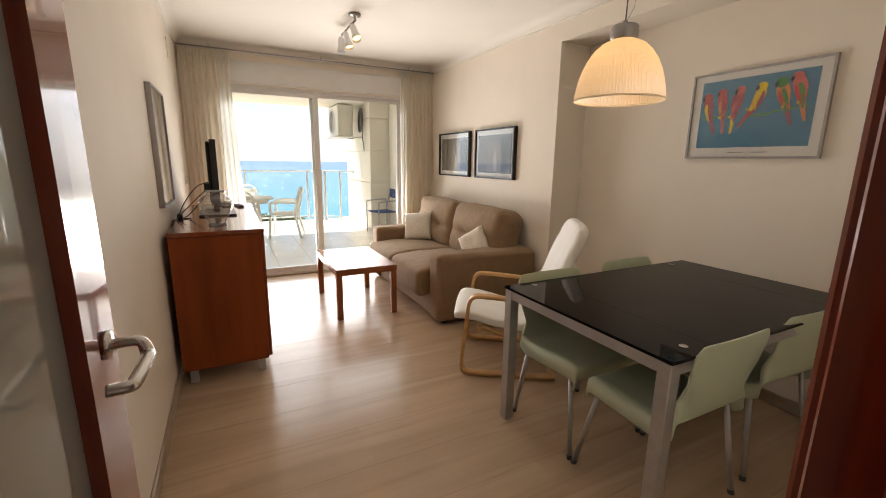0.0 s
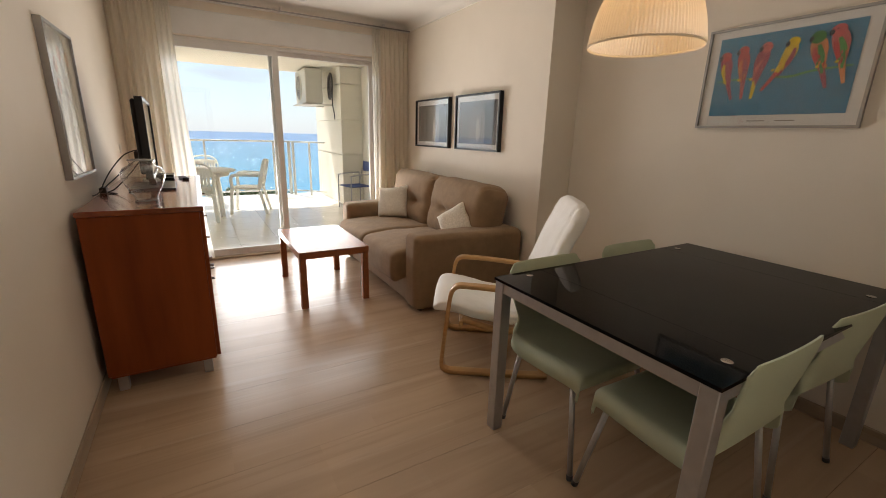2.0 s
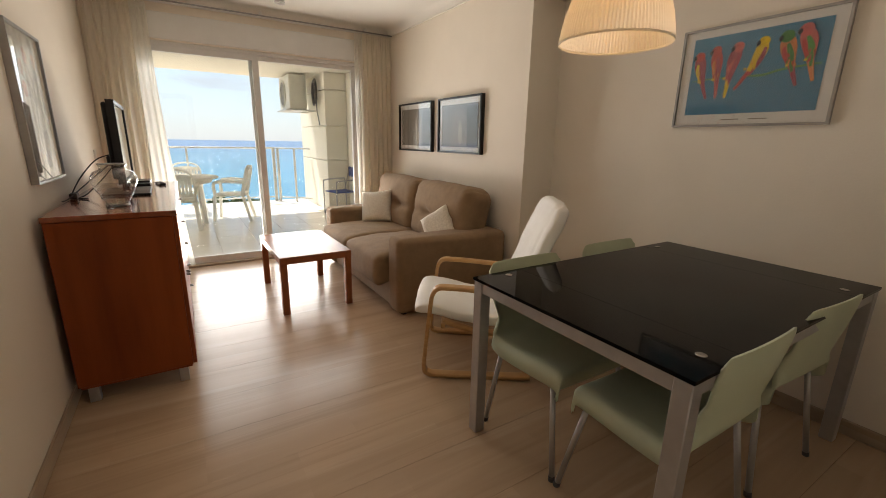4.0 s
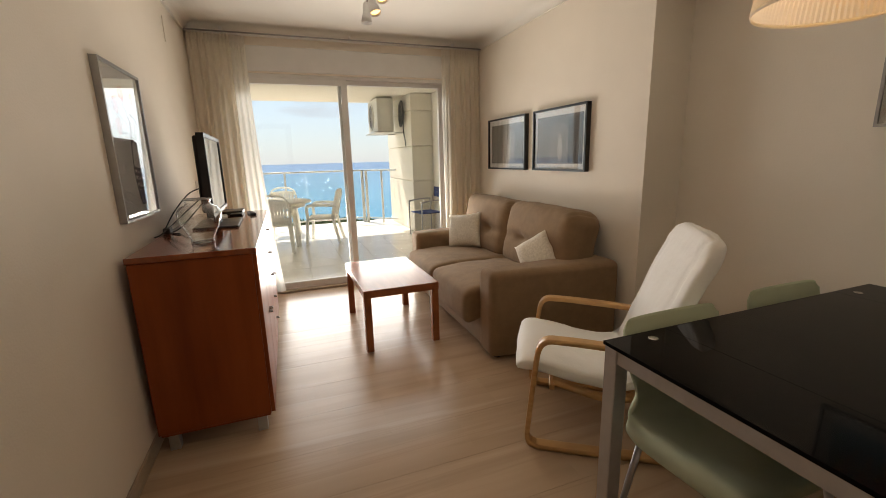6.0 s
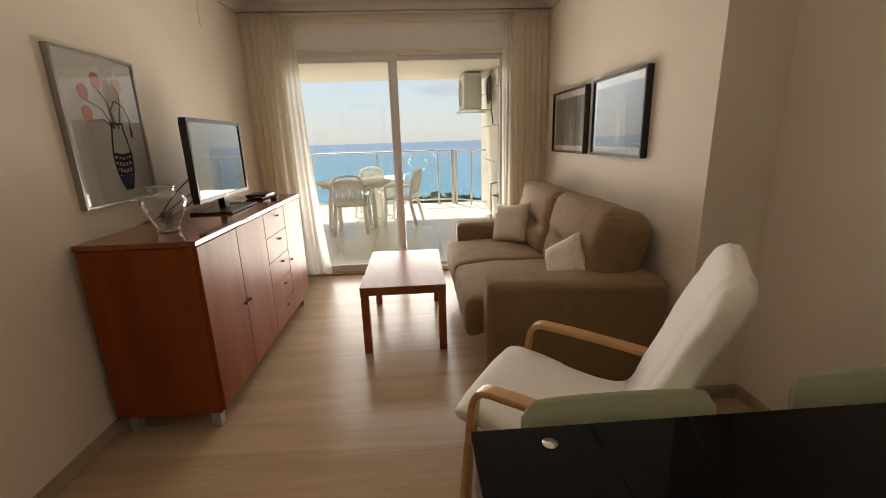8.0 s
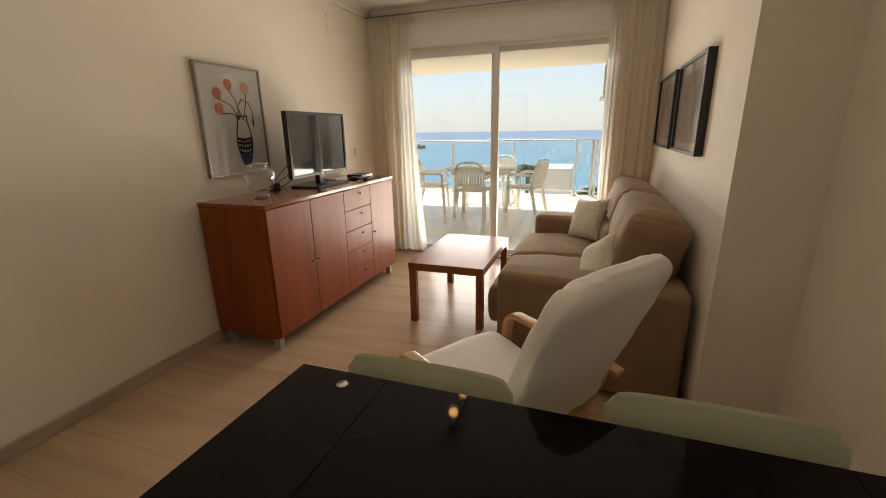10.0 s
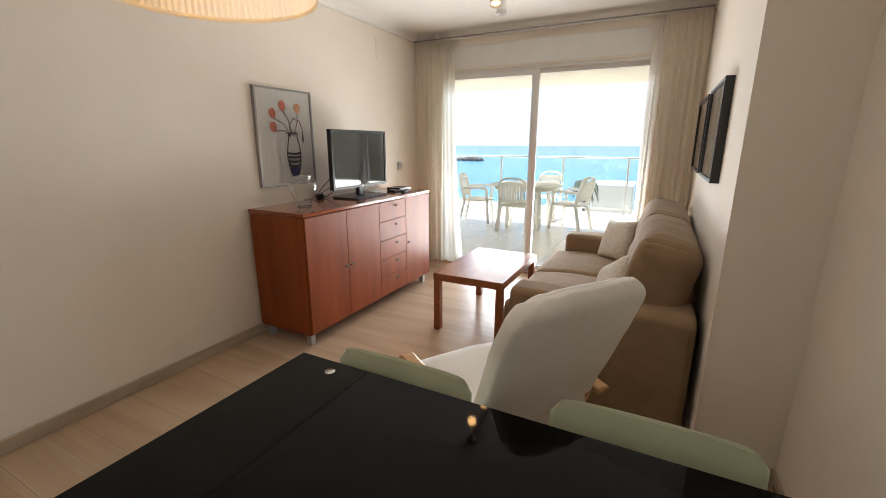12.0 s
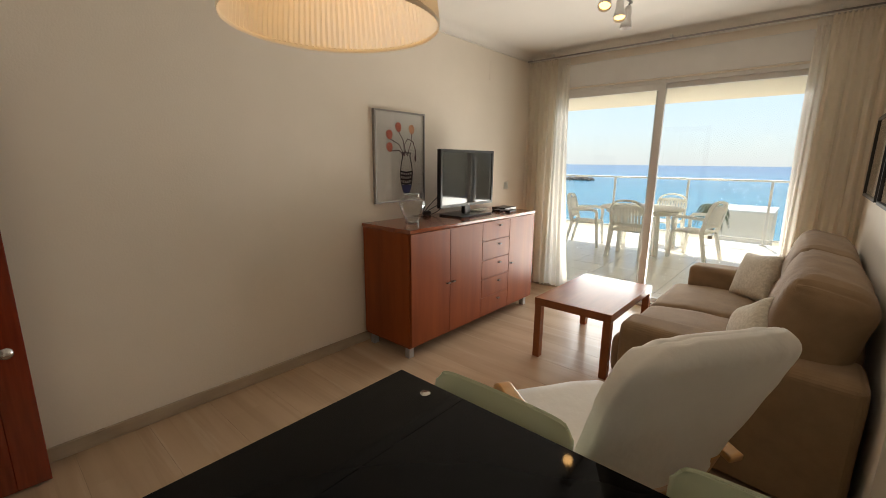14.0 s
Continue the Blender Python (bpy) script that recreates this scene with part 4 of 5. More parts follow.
# ---- ceiling spots ----
SPX, SPY = 1.405, 3.86
sp = thing("ceiling_spotlight", "white ceiling spotlight bar with three heads, two of them lit", "spotlight", (SPX, SPY, ZC))
part("ceiling_plate", move(capped([(0.05, 0), (0.05, -0.012), (0.044, -0.02), (0.0, -0.022)], 24), Matrix.Identity(4)), M_SILVER, sp, "", True)
part("bar", sweep([(0.0, -0.02, -0.052), (0.0, 0.44, -0.052)], 0.009, seg=10), M_SILVER, sp, "", True)
part("stem", sweep([(0, 0, -0.018), (0, 0, -0.052)], 0.008, seg=8), M_SILVER, sp)
for i, (ox, aim, lit) in enumerate(((0.03, (0.12, -0.50, -0.86), True), (0.26, (0.16, -0.34, -0.93), True), (0.42, (-0.04, -0.03, -1.0), False))):
    a = Vector(aim).normalized()
    o = Vector((-0.012, ox, -0.085))
    turnm = Matrix.Translation(o) @ a.to_track_quat('Z', 'Y').to_matrix().to_4x4()
    hd = part("spot_head", move(lathe([(0.001, -0.008), (0.018, -0.008), (0.025, 0.012), (0.027, 0.065), (0.036, 0.10), (0.041, 0.135), (0.038, 0.135), (0.032, 0.10), (0.001, 0.09)], 24), turnm), M_WHITEFRAME, sp, "white spot head", True)
    part("bulb", move(capped([(0.001, 0.105), (0.028, 0.106), (0.034, 0.118), (0.001, 0.126)], 20), turnm), M_BULB if lit else M_SILVER, hd, "glowing bulb" if lit else "unlit bulb", True)
    part("joint", sweep([(0, ox, -0.052), tuple(o)], 0.007, seg=8), M_SILVER, sp)
    if lit:
        q = o + a * 0.16 + Vector((SPX, SPY, ZC))
        lamp = new("spot_bulb_light", bpy.data.lights.new("spot_bulb_light", 'SPOT'))
        lamp.data.energy, lamp.data.spot_size, lamp.data.spot_blend, lamp.data.shadow_soft_size, lamp.data.color = 1.3, radians(100), 0.9, 0.035, (1.0, 0.55, 0.2)
        lamp.matrix_world = look(tuple(q), tuple(q + a))

# ---- pictures ----


def picture(name, label, wall, y0, y1, z0, z1, fw, depth, frame_mat, art, board=M_PAPER):
    """A framed picture on the west wall (wall +1, seen from +x) or an east wall (wall -1). art(parent, px) adds the artwork."""
    px, s = wall
    th = thing(name, label, "picture", (px, (y0 + y1) / 2, z0))
    w, h = y1 - y0, z1 - z0
    part("picture_frame", ring_frame(-w / 2, 0, w / 2, h, fw, 0, s * depth, "x"), frame_mat, th)
    part("backing", box(min(0, s * depth * 0.5), -w / 2 + fw * 0.5, fw * 0.5, max(0, s * depth * 0.5), w / 2 - fw * 0.5, h - fw * 0.5), board, th)
    art(th, s, s * (depth * 0.5 + 0.001), w, h)
    g = part("glazing", box(min(s * depth * 0.75, s * (depth * 0.75 + 0.002)), -w / 2 + fw, fw, max(s * depth * 0.75, s * (depth * 0.75 + 0.002)), w / 2 - fw, h - fw), M_PICGLASS, th, "reflecting picture glass")
    g.visible_shadow = False
    return th


def ellipse(cy, cz, ry, rz, rot=0.0, n=20, taper=0.0):
    pts = []
    for k in range(n):
        a = 2 * math.pi * k / n
        u, v = ry * math.cos(a), rz * math.sin(a)
        u *= 1 + taper * v / rz
        pts.append((cy + u * math.cos(rot) - v * math.sin(rot), cz + u * math.sin(rot) + v * math.cos(rot)))
    return pts


def strip(pts, w):
    l_, r_ = [], []
    for i, (a, b_) in enumerate(pts):
        p, q = pts[max(i - 1, 0)], pts[min(i + 1, len(pts) - 1)]
        dx, dy = q[0] - p[0], q[1] - p[1]
        d = math.hypot(dx, dy) or 1
        l_.append((a - dy / d * w, b_ + dx / d * w))
        r_.append((a + dy / d * w, b_ - dx / d * w))
    return l_ + r_[::-1]


C = {k: mat("paint_" + k, c, tuple(x * 0.72 for x in c), rough=0.75, scale=38) for k, c in dict(
    blue=(0.04, 0.22, 0.36), red=(0.56, 0.075, 0.06), crimson=(0.36, 0.06, 0.09), yellow=(0.80, 0.58, 0.03), green=(0.07, 0.24, 0.06), orange=(0.70, 0.25, 0.08),
    ink=(0.012, 0.012, 0.02), navy=(0.05, 0.06, 0.20), tulip=(0.66, 0.12, 0.06), peach=(0.78, 0.36, 0.18), plum=(0.10, 0.045, 0.06), grey=(0.20, 0.19, 0.18), charcoal=(0.05, 0.048, 0.046), stone=(0.36, 0.32, 0.26), umber=(0.13, 0.115, 0.098), dusk=(0.19, 0.17, 0.145), pink=(0.62, 0.14, 0.13), leaf=(0.10, 0.30, 0.07)).items()}
GROUNDS = {"sheet": mat("poster_sheet", (0.70, 0.69, 0.66), (0.66, 0.65, 0.62), 3, 0.7)}


def tulips(th, s, d, w, h):
    def add(name, col, outline, k):
        part(name, flat([(y_ * 1.0, z_) for y_, z_ in outline], "x", d + s * 0.0008 * k), C[col], th)
    part("sheet", box(min(d, d - s * 0.002), -w / 2 + 0.012, 0.012, max(d, d - s * 0.002), w / 2 - 0.012, h - 0.012), GROUNDS["sheet"], th)
    vz = 0.065
    cy = 0.065
    body = [(0.026, 0.0), (0.042, 0.03), (0.062, 0.10), (0.068, 0.17), (0.056, 0.24), (0.04, 0.30), (0.046, 0.325)]
    out = [(cy + r, vz + z) for r, z in body] + [(cy - r, vz + z) for r, z in body[::-1]]
    for i in range(len(out)):
        add("vase_line", "ink", strip([out[i], out[(i + 1) % len(out)]], 0.0045), 1)
    add("vase_foot_wash", "navy", [(cy + r, vz + z) for r, z in ((0.026, 0.004), (0.041, 0.03), (0.054, 0.07))] + [(cy - r, vz + z) for r, z in ((0.054, 0.07), (0.041, 0.03), (0.026, 0.004))], 2)
    for z in (0.085, 0.118, 0.15, 0.178):
        add("vase_band", "ink", strip([(cy - 0.062, vz + z), (cy, vz + z - 0.01), (cy + 0.062, vz + z)], 0.007), 3)
    for i in range(5):
        a = cy - 0.05 + i * 0.024
        add("vase_hatch", "plum", strip([(a, vz + 0.09), (a + 0.012, vz + 0.17)], 0.0045), 4)
    heads = [(-0.115, 0.43, "tulip"), (-0.115, 0.525, "tulip"), (-0.02, 0.585, "tulip"), (0.125, 0.575, "peach")]
    for (ty, tz, col) in heads:
        base = (cy - 0.02 + 0.03 * (ty > 0), vz + 0.30)
        mid = ((base[0] + ty) / 2 + 0.02, (base[1] + tz) / 2 + 0.01)
        add("stem", "plum", strip([base, mid, (ty, tz - 0.03)], 0.0035), 2)
        add("flower_head", col, ellipse(ty, tz, 0.032, 0.037, 0.2, 16, 0.12), 3)
    add("stem", "plum", strip([(cy, vz + 0.31), (0.04, 0.45), (0.08, 0.50), (0.14, 0.48), (0.17, 0.41), (0.165, 0.36)], 0.004), 2)
    add("flower_bud", "plum", ellipse(0.165, 0.35, 0.009, 0.03), 3)


def birds(th, s, d, w, h):
    """Six perched birds on a branch before a blue field; local y runs against the reading direction."""
    part("blue_field", box(min(d, d + s * 0.001), -w / 2 + 0.062, 0.066, max(d, d + s * 0.001), w / 2 - 0.062, h - 0.05), C["blue"], th, "blue painted field")

    def add(col, outline, k):
        part("painted_shape", flat([(-y_, z_) for y_, z_ in outline], "x", d + s * (0.0012 + 0.0007 * k), 0.0006), C[col], th)

    def taper(ctrl, widths):
        pts = [(v[0], v[2]) for v in curve_pts([(a_, 0, b_) for a_, b_ in ctrl], 5)]
        left, right = [], []
        for i, (a_, b_) in enumerate(pts):
            q, r = pts[max(i - 1, 0)], pts[min(i + 1, len(pts) - 1)]
            dx, dz = r[0] - q[0], r[1] - q[1]
            n_ = math.hypot(dx, dz) or 1
            f = i / (len(pts) - 1) * (len(widths) - 1)
            j = min(int(f), len(widths) - 2)
            wd_ = widths[j] + (widths[j + 1] - widths[j]) * (f - j)
            left.append((a_ - dz / n_ * wd_, b_ + dx / n_ * wd_))
            right.append((a_ + dz / n_ * wd_, b_ - dx / n_ * wd_))
        return left + right[::-1]

    add("leaf", taper([(-0.02, 0.250), (0.06, 0.245), (0.14, 0.262), (0.29, 0.272)], [0.004, 0.006, 0.005, 0.004]), 0)
    add("leaf", taper([(-0.29, 0.245), (-0.20, 0.252), (-0.09, 0.25)], [0.003, 0.004, 0.003]), 0)
    # spine from crown to tail tip, then body, tail, breast, wing and foot colours
    flock = (
        ([(-0.262, 0.372), (-0.252, 0.315), (-0.230, 0.230), (-0.200, 0.140)], "crimson", "crimson", "yellow", "crimson", 1.0),
        ([(-0.178, 0.392), (-0.168, 0.325), (-0.156, 0.235), (-0.150, 0.140)], "red", "pink", "orange", "crimson", 0.95),
        ([(-0.072, 0.395), (-0.088, 0.320), (-0.098, 0.235), (-0.104, 0.138)], "crimson", "yellow", "pink", "crimson", 1.0),
        ([(0.042, 0.402), (0.030, 0.345), (-0.005, 0.270), (-0.062, 0.176)], "yellow", "red", "yellow", "crimson", 0.95),
        ([(0.136, 0.408), (0.152, 0.345), (0.176, 0.265), (0.206, 0.170)], "orange", "crimson", "red", "green", 1.1),
        ([(0.208, 0.425), (0.228, 0.365), (0.246, 0.280), (0.268, 0.185)], "pink", "orange", "red", "leaf", 1.1))
    rnd = random.Random(4)
    for i, (sp_, body, tail, breast, wing, k_) in enumerate(flock):
        (hx_, hz_), (cx_, cz_), (rx_, rz_), (tx_, tz_) = sp_
        lift = i * 0.5
        add(tail, taper([(cx_ * 0.3 + rx_ * 0.7, cz_ * 0.3 + rz_ * 0.7), (rx_, rz_), (tx_, tz_ + 0.01)], [0.013 * k_, 0.012 * k_, 0.006]), lift)
        add(body, taper([(hx_, hz_), (cx_, cz_), (rx_, rz_)], [0.016 * k_, 0.030 * k_, 0.030 * k_, 0.020 * k_, 0.009]), lift + 1)
        add(breast, taper([(hx_ - 0.004, cz_ + 0.018), (cx_ - 0.013, cz_ - 0.022), (rx_ - 0.010, rz_ + 0.002)], [0.006, 0.010 * k_, 0.004]), lift + 2)
        add(wing, taper([(hx_ + 0.010, cz_ + 0.03), (cx_ + 0.011, cz_ - 0.02), (rx_ + 0.004, rz_ - 0.02)], [0.006, 0.012 * k_, 0.004]), lift + 2.4)
        head = {4: "green", 3: "yellow", 2: "pink", 5: "pink"}.get(i, "red")
        add(head, ellipse(hx_, hz_, 0.027 * k_, 0.025 * k_, 0.3, 18), lift + 3)
        add("ink", [(hx_ - 0.021, hz_ + 0.008), (hx_ - 0.032, hz_ + 0.002), (hx_ - 0.034, hz_ - 0.010), (hx_ - 0.026, hz_ - 0.021), (hx_ - 0.016, hz_ - 0.012), (hx_ - 0.014, hz_)], lift + 3.6)
        add("ink", ellipse(hx_ - 0.006, hz_ + 0.008, 0.0035, 0.003, 0, 8), lift + 3.6)
        for j in range(7):
            f = rnd.uniform(0.15, 0.9)
            ax, az_ = cx_ + (rx_ - cx_) * f + rnd.uniform(-0.018, 0.018), cz_ + (rz_ - cz_) * f
            add(rnd.choice((body, breast, wing, "orange")), ellipse(ax, az_, rnd.uniform(0.002, 0.005), rnd.uniform(0.008, 0.016), rnd.uniform(-0.2, 0.5), 9), lift + 3.2)
        add("yellow", ellipse(rx_ - 0.02, rz_ + 0.012, 0.008, 0.006, 0.3, 10), lift + 3.4)
    for a_ in (-0.10, 0.03):
        part("caption_bar", flat([(-a_, 0.034), (-a_ - 0.085, 0.034), (-a_ - 0.085, 0.039), (-a_, 0.039)], "x", d + s * 0.0008, 0.0005), C["stone"], th)


def dark_print(seed):
    """A murky brown-grey print: an arched recess with a pale standing form and a few light strokes."""
    def art(th, s, d, w, h):
        rnd = random.Random(seed)
        m = 0.052
        part("print", box(min(d, d + s * 0.001), -w / 2 + m, m + 0.006, max(d, d + s * 0.001), w / 2 - m, h - m - 0.012), C["umber"], th, "murky brown-grey print")

        def add(col, outline, k):
            part("print_shape", flat(outline, "x", d + s * (0.0015 + 0.0006 * k), 0.0006), C[col], th)
        c = rnd.uniform(-0.06, 0.06)
        add("charcoal", [(-w / 2 + m + 0.004, m + 0.01), (c - 0.13, m + 0.01), (c - 0.12, h - m - 0.05), (-w / 2 + m + 0.004, h - m - 0.02)], 0)
        arch = [(c + 0.12, m + 0.012)] + [(c + 0.12 * math.cos(a_), 0.29 + 0.10 * math.sin(a_)) for a_ in [math.pi * k / 10 for k in range(11)]] + [(c - 0.12, m + 0.012)]
        add("dusk", arch, 1)
        add("umber", [(c + 0.16, m + 0.012), (c + 0.23, m + 0.012), (c + 0.23, h - m - 0.07), (c + 0.16, h - m - 0.05)], 2)
        add("stone", ellipse(c - 0.02, 0.19, 0.032, 0.11, rnd.uniform(-0.15, 0.15), 18, -0.35), 3)
        add("dusk", ellipse(c + 0.05, 0.15, 0.026, 0.075, 0.2, 16, -0.3), 4)
        for k in range(4):
            a0, b0 = c + rnd.uniform(-0.15, 0.15), rnd.uniform(0.11, 0.20)
            add("stone", strip([(a0, b0), (a0 + rnd.uniform(0.005, 0.03), b0 + rnd.uniform(0.02, 0.05))], 0.002), 5)
    return art


picture("framed_picture", "silver-framed poster of tulips in a dark vase on the wall", (0.0, 1), 3.13, 3.67, 1.085, 1.79, 0.012, 0.03, M_SILVER, tulips)
picture("framed_picture", "black-framed dark print with a pale mat above the sofa", (XE, -1), 4.335, 5.08, 1.21, 1.712, 0.016, 0.04, M_BLACK, dark_print(4))
picture("framed_picture", "black-framed dark print with a pale mat above the sofa", (XE, -1), 3.495, 4.205, 1.21, 1.712, 0.016, 0.04, M_BLACK, dark_print(9))
picture("framed_picture", "silver-framed painting of bright birds on blue in the niche", (XN, -1), 1.29, 2.02, 1.42, 1.935, 0.012, 0.022, M_SILVER, birds)

# ---- terrace ----
TZ = -0.03
TXW, TXE, TYN = -4.5, 2.95, 10.42
terrace = structure("terrace_floor", box(TXW, YW + 0.2, TZ - 0.25, TXE + 1.5, TYN + 0.12, TZ - 0.006), M_GROUT, "cream tiled terrace floor", "floor")
structure("terrace_ceiling", box(TXW, YW + 0.2, 2.50, TXE + 1.5, 10.0, 2.75), M_FACADE_CEIL, "pale yellow painted terrace ceiling", "ceiling")
# added end wall, out of view, kept low so more skylight reaches the terrace
structure("unseen_parapet", box(TXW - 0.2, YW + 0.2, -0.3, TXW, TYN, 0.95), M_FACADE, "unseen low cream parapet added to close the terrace end", "wall")
structure("facade_back", box(TXW - 0.2, YW + 0.001, -0.3, -0.12, YW + 0.199, 2.75), M_FACADE, "cream facade wall beside the terrace window", "wall")
structure("side_wall", box(3.35, YW + 0.2, -0.3, 3.55, 8.50, 2.5), M_FACADE, "cream side wall of the terrace", "wall")
pil = structure("facade_pillar", box(TXE + 0.03, 8.55, -0.3, 4.38, 10.37, 2.5), M_FACADE, "cream pillar in large blocks with recessed joints", "pillar")
z = TZ
for h in (0.965, 0.63, 0.63, 0.6):
    part("block", box(TXE, 8.52, z + 0.009, 4.4, 10.38, min(z + h - 0.009, 2.498), 0.006, 1), M_FACADE, pil)
    z += h
x = TXW
k = 0
while x < TXE + 0.4:
    y = YW + 0.2
    while y < TYN:
        x1, y1 = x + 0.45, min(y + 0.45, TYN + 0.1)
        s = part("terrace_tile", box(-(x1 - x) / 2 + 0.002, -(y1 - y) / 2 + 0.002, -0.006, (x1 - x) / 2 - 0.002, (y1 - y) / 2 - 0.002, 0), M_TERRACE, terrace)
        s.location = ((x + x1) / 2, (y + y1) / 2, TZ)
        y += 0.45
    x += 0.45

rail = thing("terrace_railing", "aluminium railing with clear glass panels along the terrace", "railing", (0, 10.40, TZ))
posts = [-3.5, -2.1, -0.70, 0.70, 2.0]
for x in posts:
    part("post", box(x - 0.02, -0.02, 0, x + 0.02, 0.02, 1.13, 0.003, 1), M_RAIL, rail)
    part("base_plate", box(x - 0.05, -0.04, 0, x + 0.05, 0.04, 0.012, 0.002, 1), M_RAIL, rail)
part("corner_post", box(2.29, -0.03, 0, 2.35, 0.03, 1.15, 0.004, 1), M_RAIL, rail)
part("corner_post", box(2.37, -0.10, 0, 2.42, -0.05, 1.15, 0.004, 1), M_RAIL, rail)
part("top_rail", box(TXW, -0.03, 1.13, 2.36, 0.03, 1.165, 0.008, 2), M_RAIL, rail)
part("bottom_rail", box(TXW, -0.015, 0.08, 2.30, 0.015, 0.11, 0.004, 1), M_RAIL, rail)
part("top_rail", sweep([(2.36, -0.04, 1.147), (2.94, -0.62, 1.147)], 0.028, 0.016, square=True), M_RAIL, rail)
part("bottom_rail", sweep([(2.40, -0.08, 0.095), (2.94, -0.62, 0.095)], 0.014, 0.014, square=True), M_RAIL, rail)
part("post", box(2.66, -0.38, 0, 2.70, -0.34, 1.13, 0.003, 1), M_RAIL, rail)
for a, b_ in zip([TXW] + posts, posts + [2.3]):
    g = part("glass_panel", box(a + 0.035, -0.004, 0.115, b_ - 0.035, 0.004, 1.09), M_PANE, rail, "clear glass panel")
    g.visible_shadow = False

# ---- air conditioner on the pillar ----
ac = thing("air_conditioner", "cream outdoor air conditioner unit on brackets on the pillar", "air conditioner", (2.60, 9.40, 1.83))
part("casing", box(-0.17, -0.43, 0.03, 0.15, 0.43, 0.64, 0.02, 2), M_ACBODY, ac)
gr = part("fan_grille", move(lathe([(0.24, 0.0), (0.25, 0.012), (0.235, 0.018), (0.22, 0.006)], 40), Matrix.Translation((-0.172, 0.10, 0.33)) @ Matrix.Rotation(radians(-90), 4, 'Y')), M_ACBODY, ac, "", True)
part("fan_well", move(capped([(0.222, 0.0), (0.222, 0.004), (0.0, 0.004)], 32), Matrix.Translation((-0.171, 0.10, 0.33)) @ Matrix.Rotation(radians(-90), 4, 'Y')), M_DARKGREY, gr)
for i in range(1, 7):
    part("grille_ring", move(lathe([(0.034 * i, 0.010), (0.034 * i + 0.004, 0.012), (0.034 * i, 0.014), (0.034 * i - 0.002, 0.012), (0.034 * i, 0.010)], 32), Matrix.Translation((-0.172, 0.10, 0.33)) @ Matrix.Rotation(radians(-90), 4, 'Y')), M_ACBODY, gr)
part("service_cover", box(-0.10, -0.437, 0.12, 0.10, -0.43, 0.48, 0.003, 1), M_ACBODY, ac)
for yy in (-0.30, 0.30):
    part("bracket", box(-0.22, yy - 0.02, 0.0, 0.35, yy + 0.02, 0.03, 0.002, 1), M_RAIL, ac)
part("drip_tray", box(-0.24, -0.46, 0.005, 0.16, 0.46, 0.025, 0.004, 1), M_RAIL, ac)
hose = thing("pipe_bundle", "loops of grey insulated pipe beside the air conditioner", "pipe", (2.88, 9.0, 2.2))
for i in range(4):
    part("pipe", sweep([(0.0 - 0.014 * i, 0.09 * math.cos(a) - 0.12 - 0.02 * i, 0.20 * math.sin(a) - 0.02 * i) for a in [2 * math.pi * k / 24 for k in range(24)]], 0.018, seg=8, closed=True, up=(1, 0, 0)), M_DARKGREY, hose, "", True)
part("drop_pipe", sweep(curve_pts([(0.03, -0.1, -0.15), (0.02, -0.13, -0.35), (0.04, -0.14, -0.5), (0.055, -0.12, -0.62)], 5), 0.01, seg=8), M_DARKGREY, hose, "", True)

# ---- white plastic garden set ----
gt = thing("garden_table", "round white plastic garden table on the terrace", "table", (0.45, 8.42, TZ))
part("tabletop", capped([(0.0, 0.70), (0.60, 0.70), (0.635, 0.705), (0.64, 0.722), (0.62, 0.732), (0.0, 0.735)], 48), M_PLASTIC, gt, "", True)
part("apron", lathe([(0.54, 0.64), (0.545, 0.70), (0.535, 0.70), (0.53, 0.64), (0.54, 0.64)], 48), M_PLASTIC, gt, "", True)
for k in range(4):
    a = math.pi / 4 + k * math.pi / 2
    c_, s_ = math.cos(a), math.sin(a)
    part("leg", sweep([(0.52 * c_, 0.52 * s_, 0.0), (0.50 * c_, 0.50 * s_, 0.35), (0.46 * c_, 0.46 * s_, 0.70)], 0.035, 0.022, square=True, up=(c_, s_, 0)), M_PLASTIC, gt)


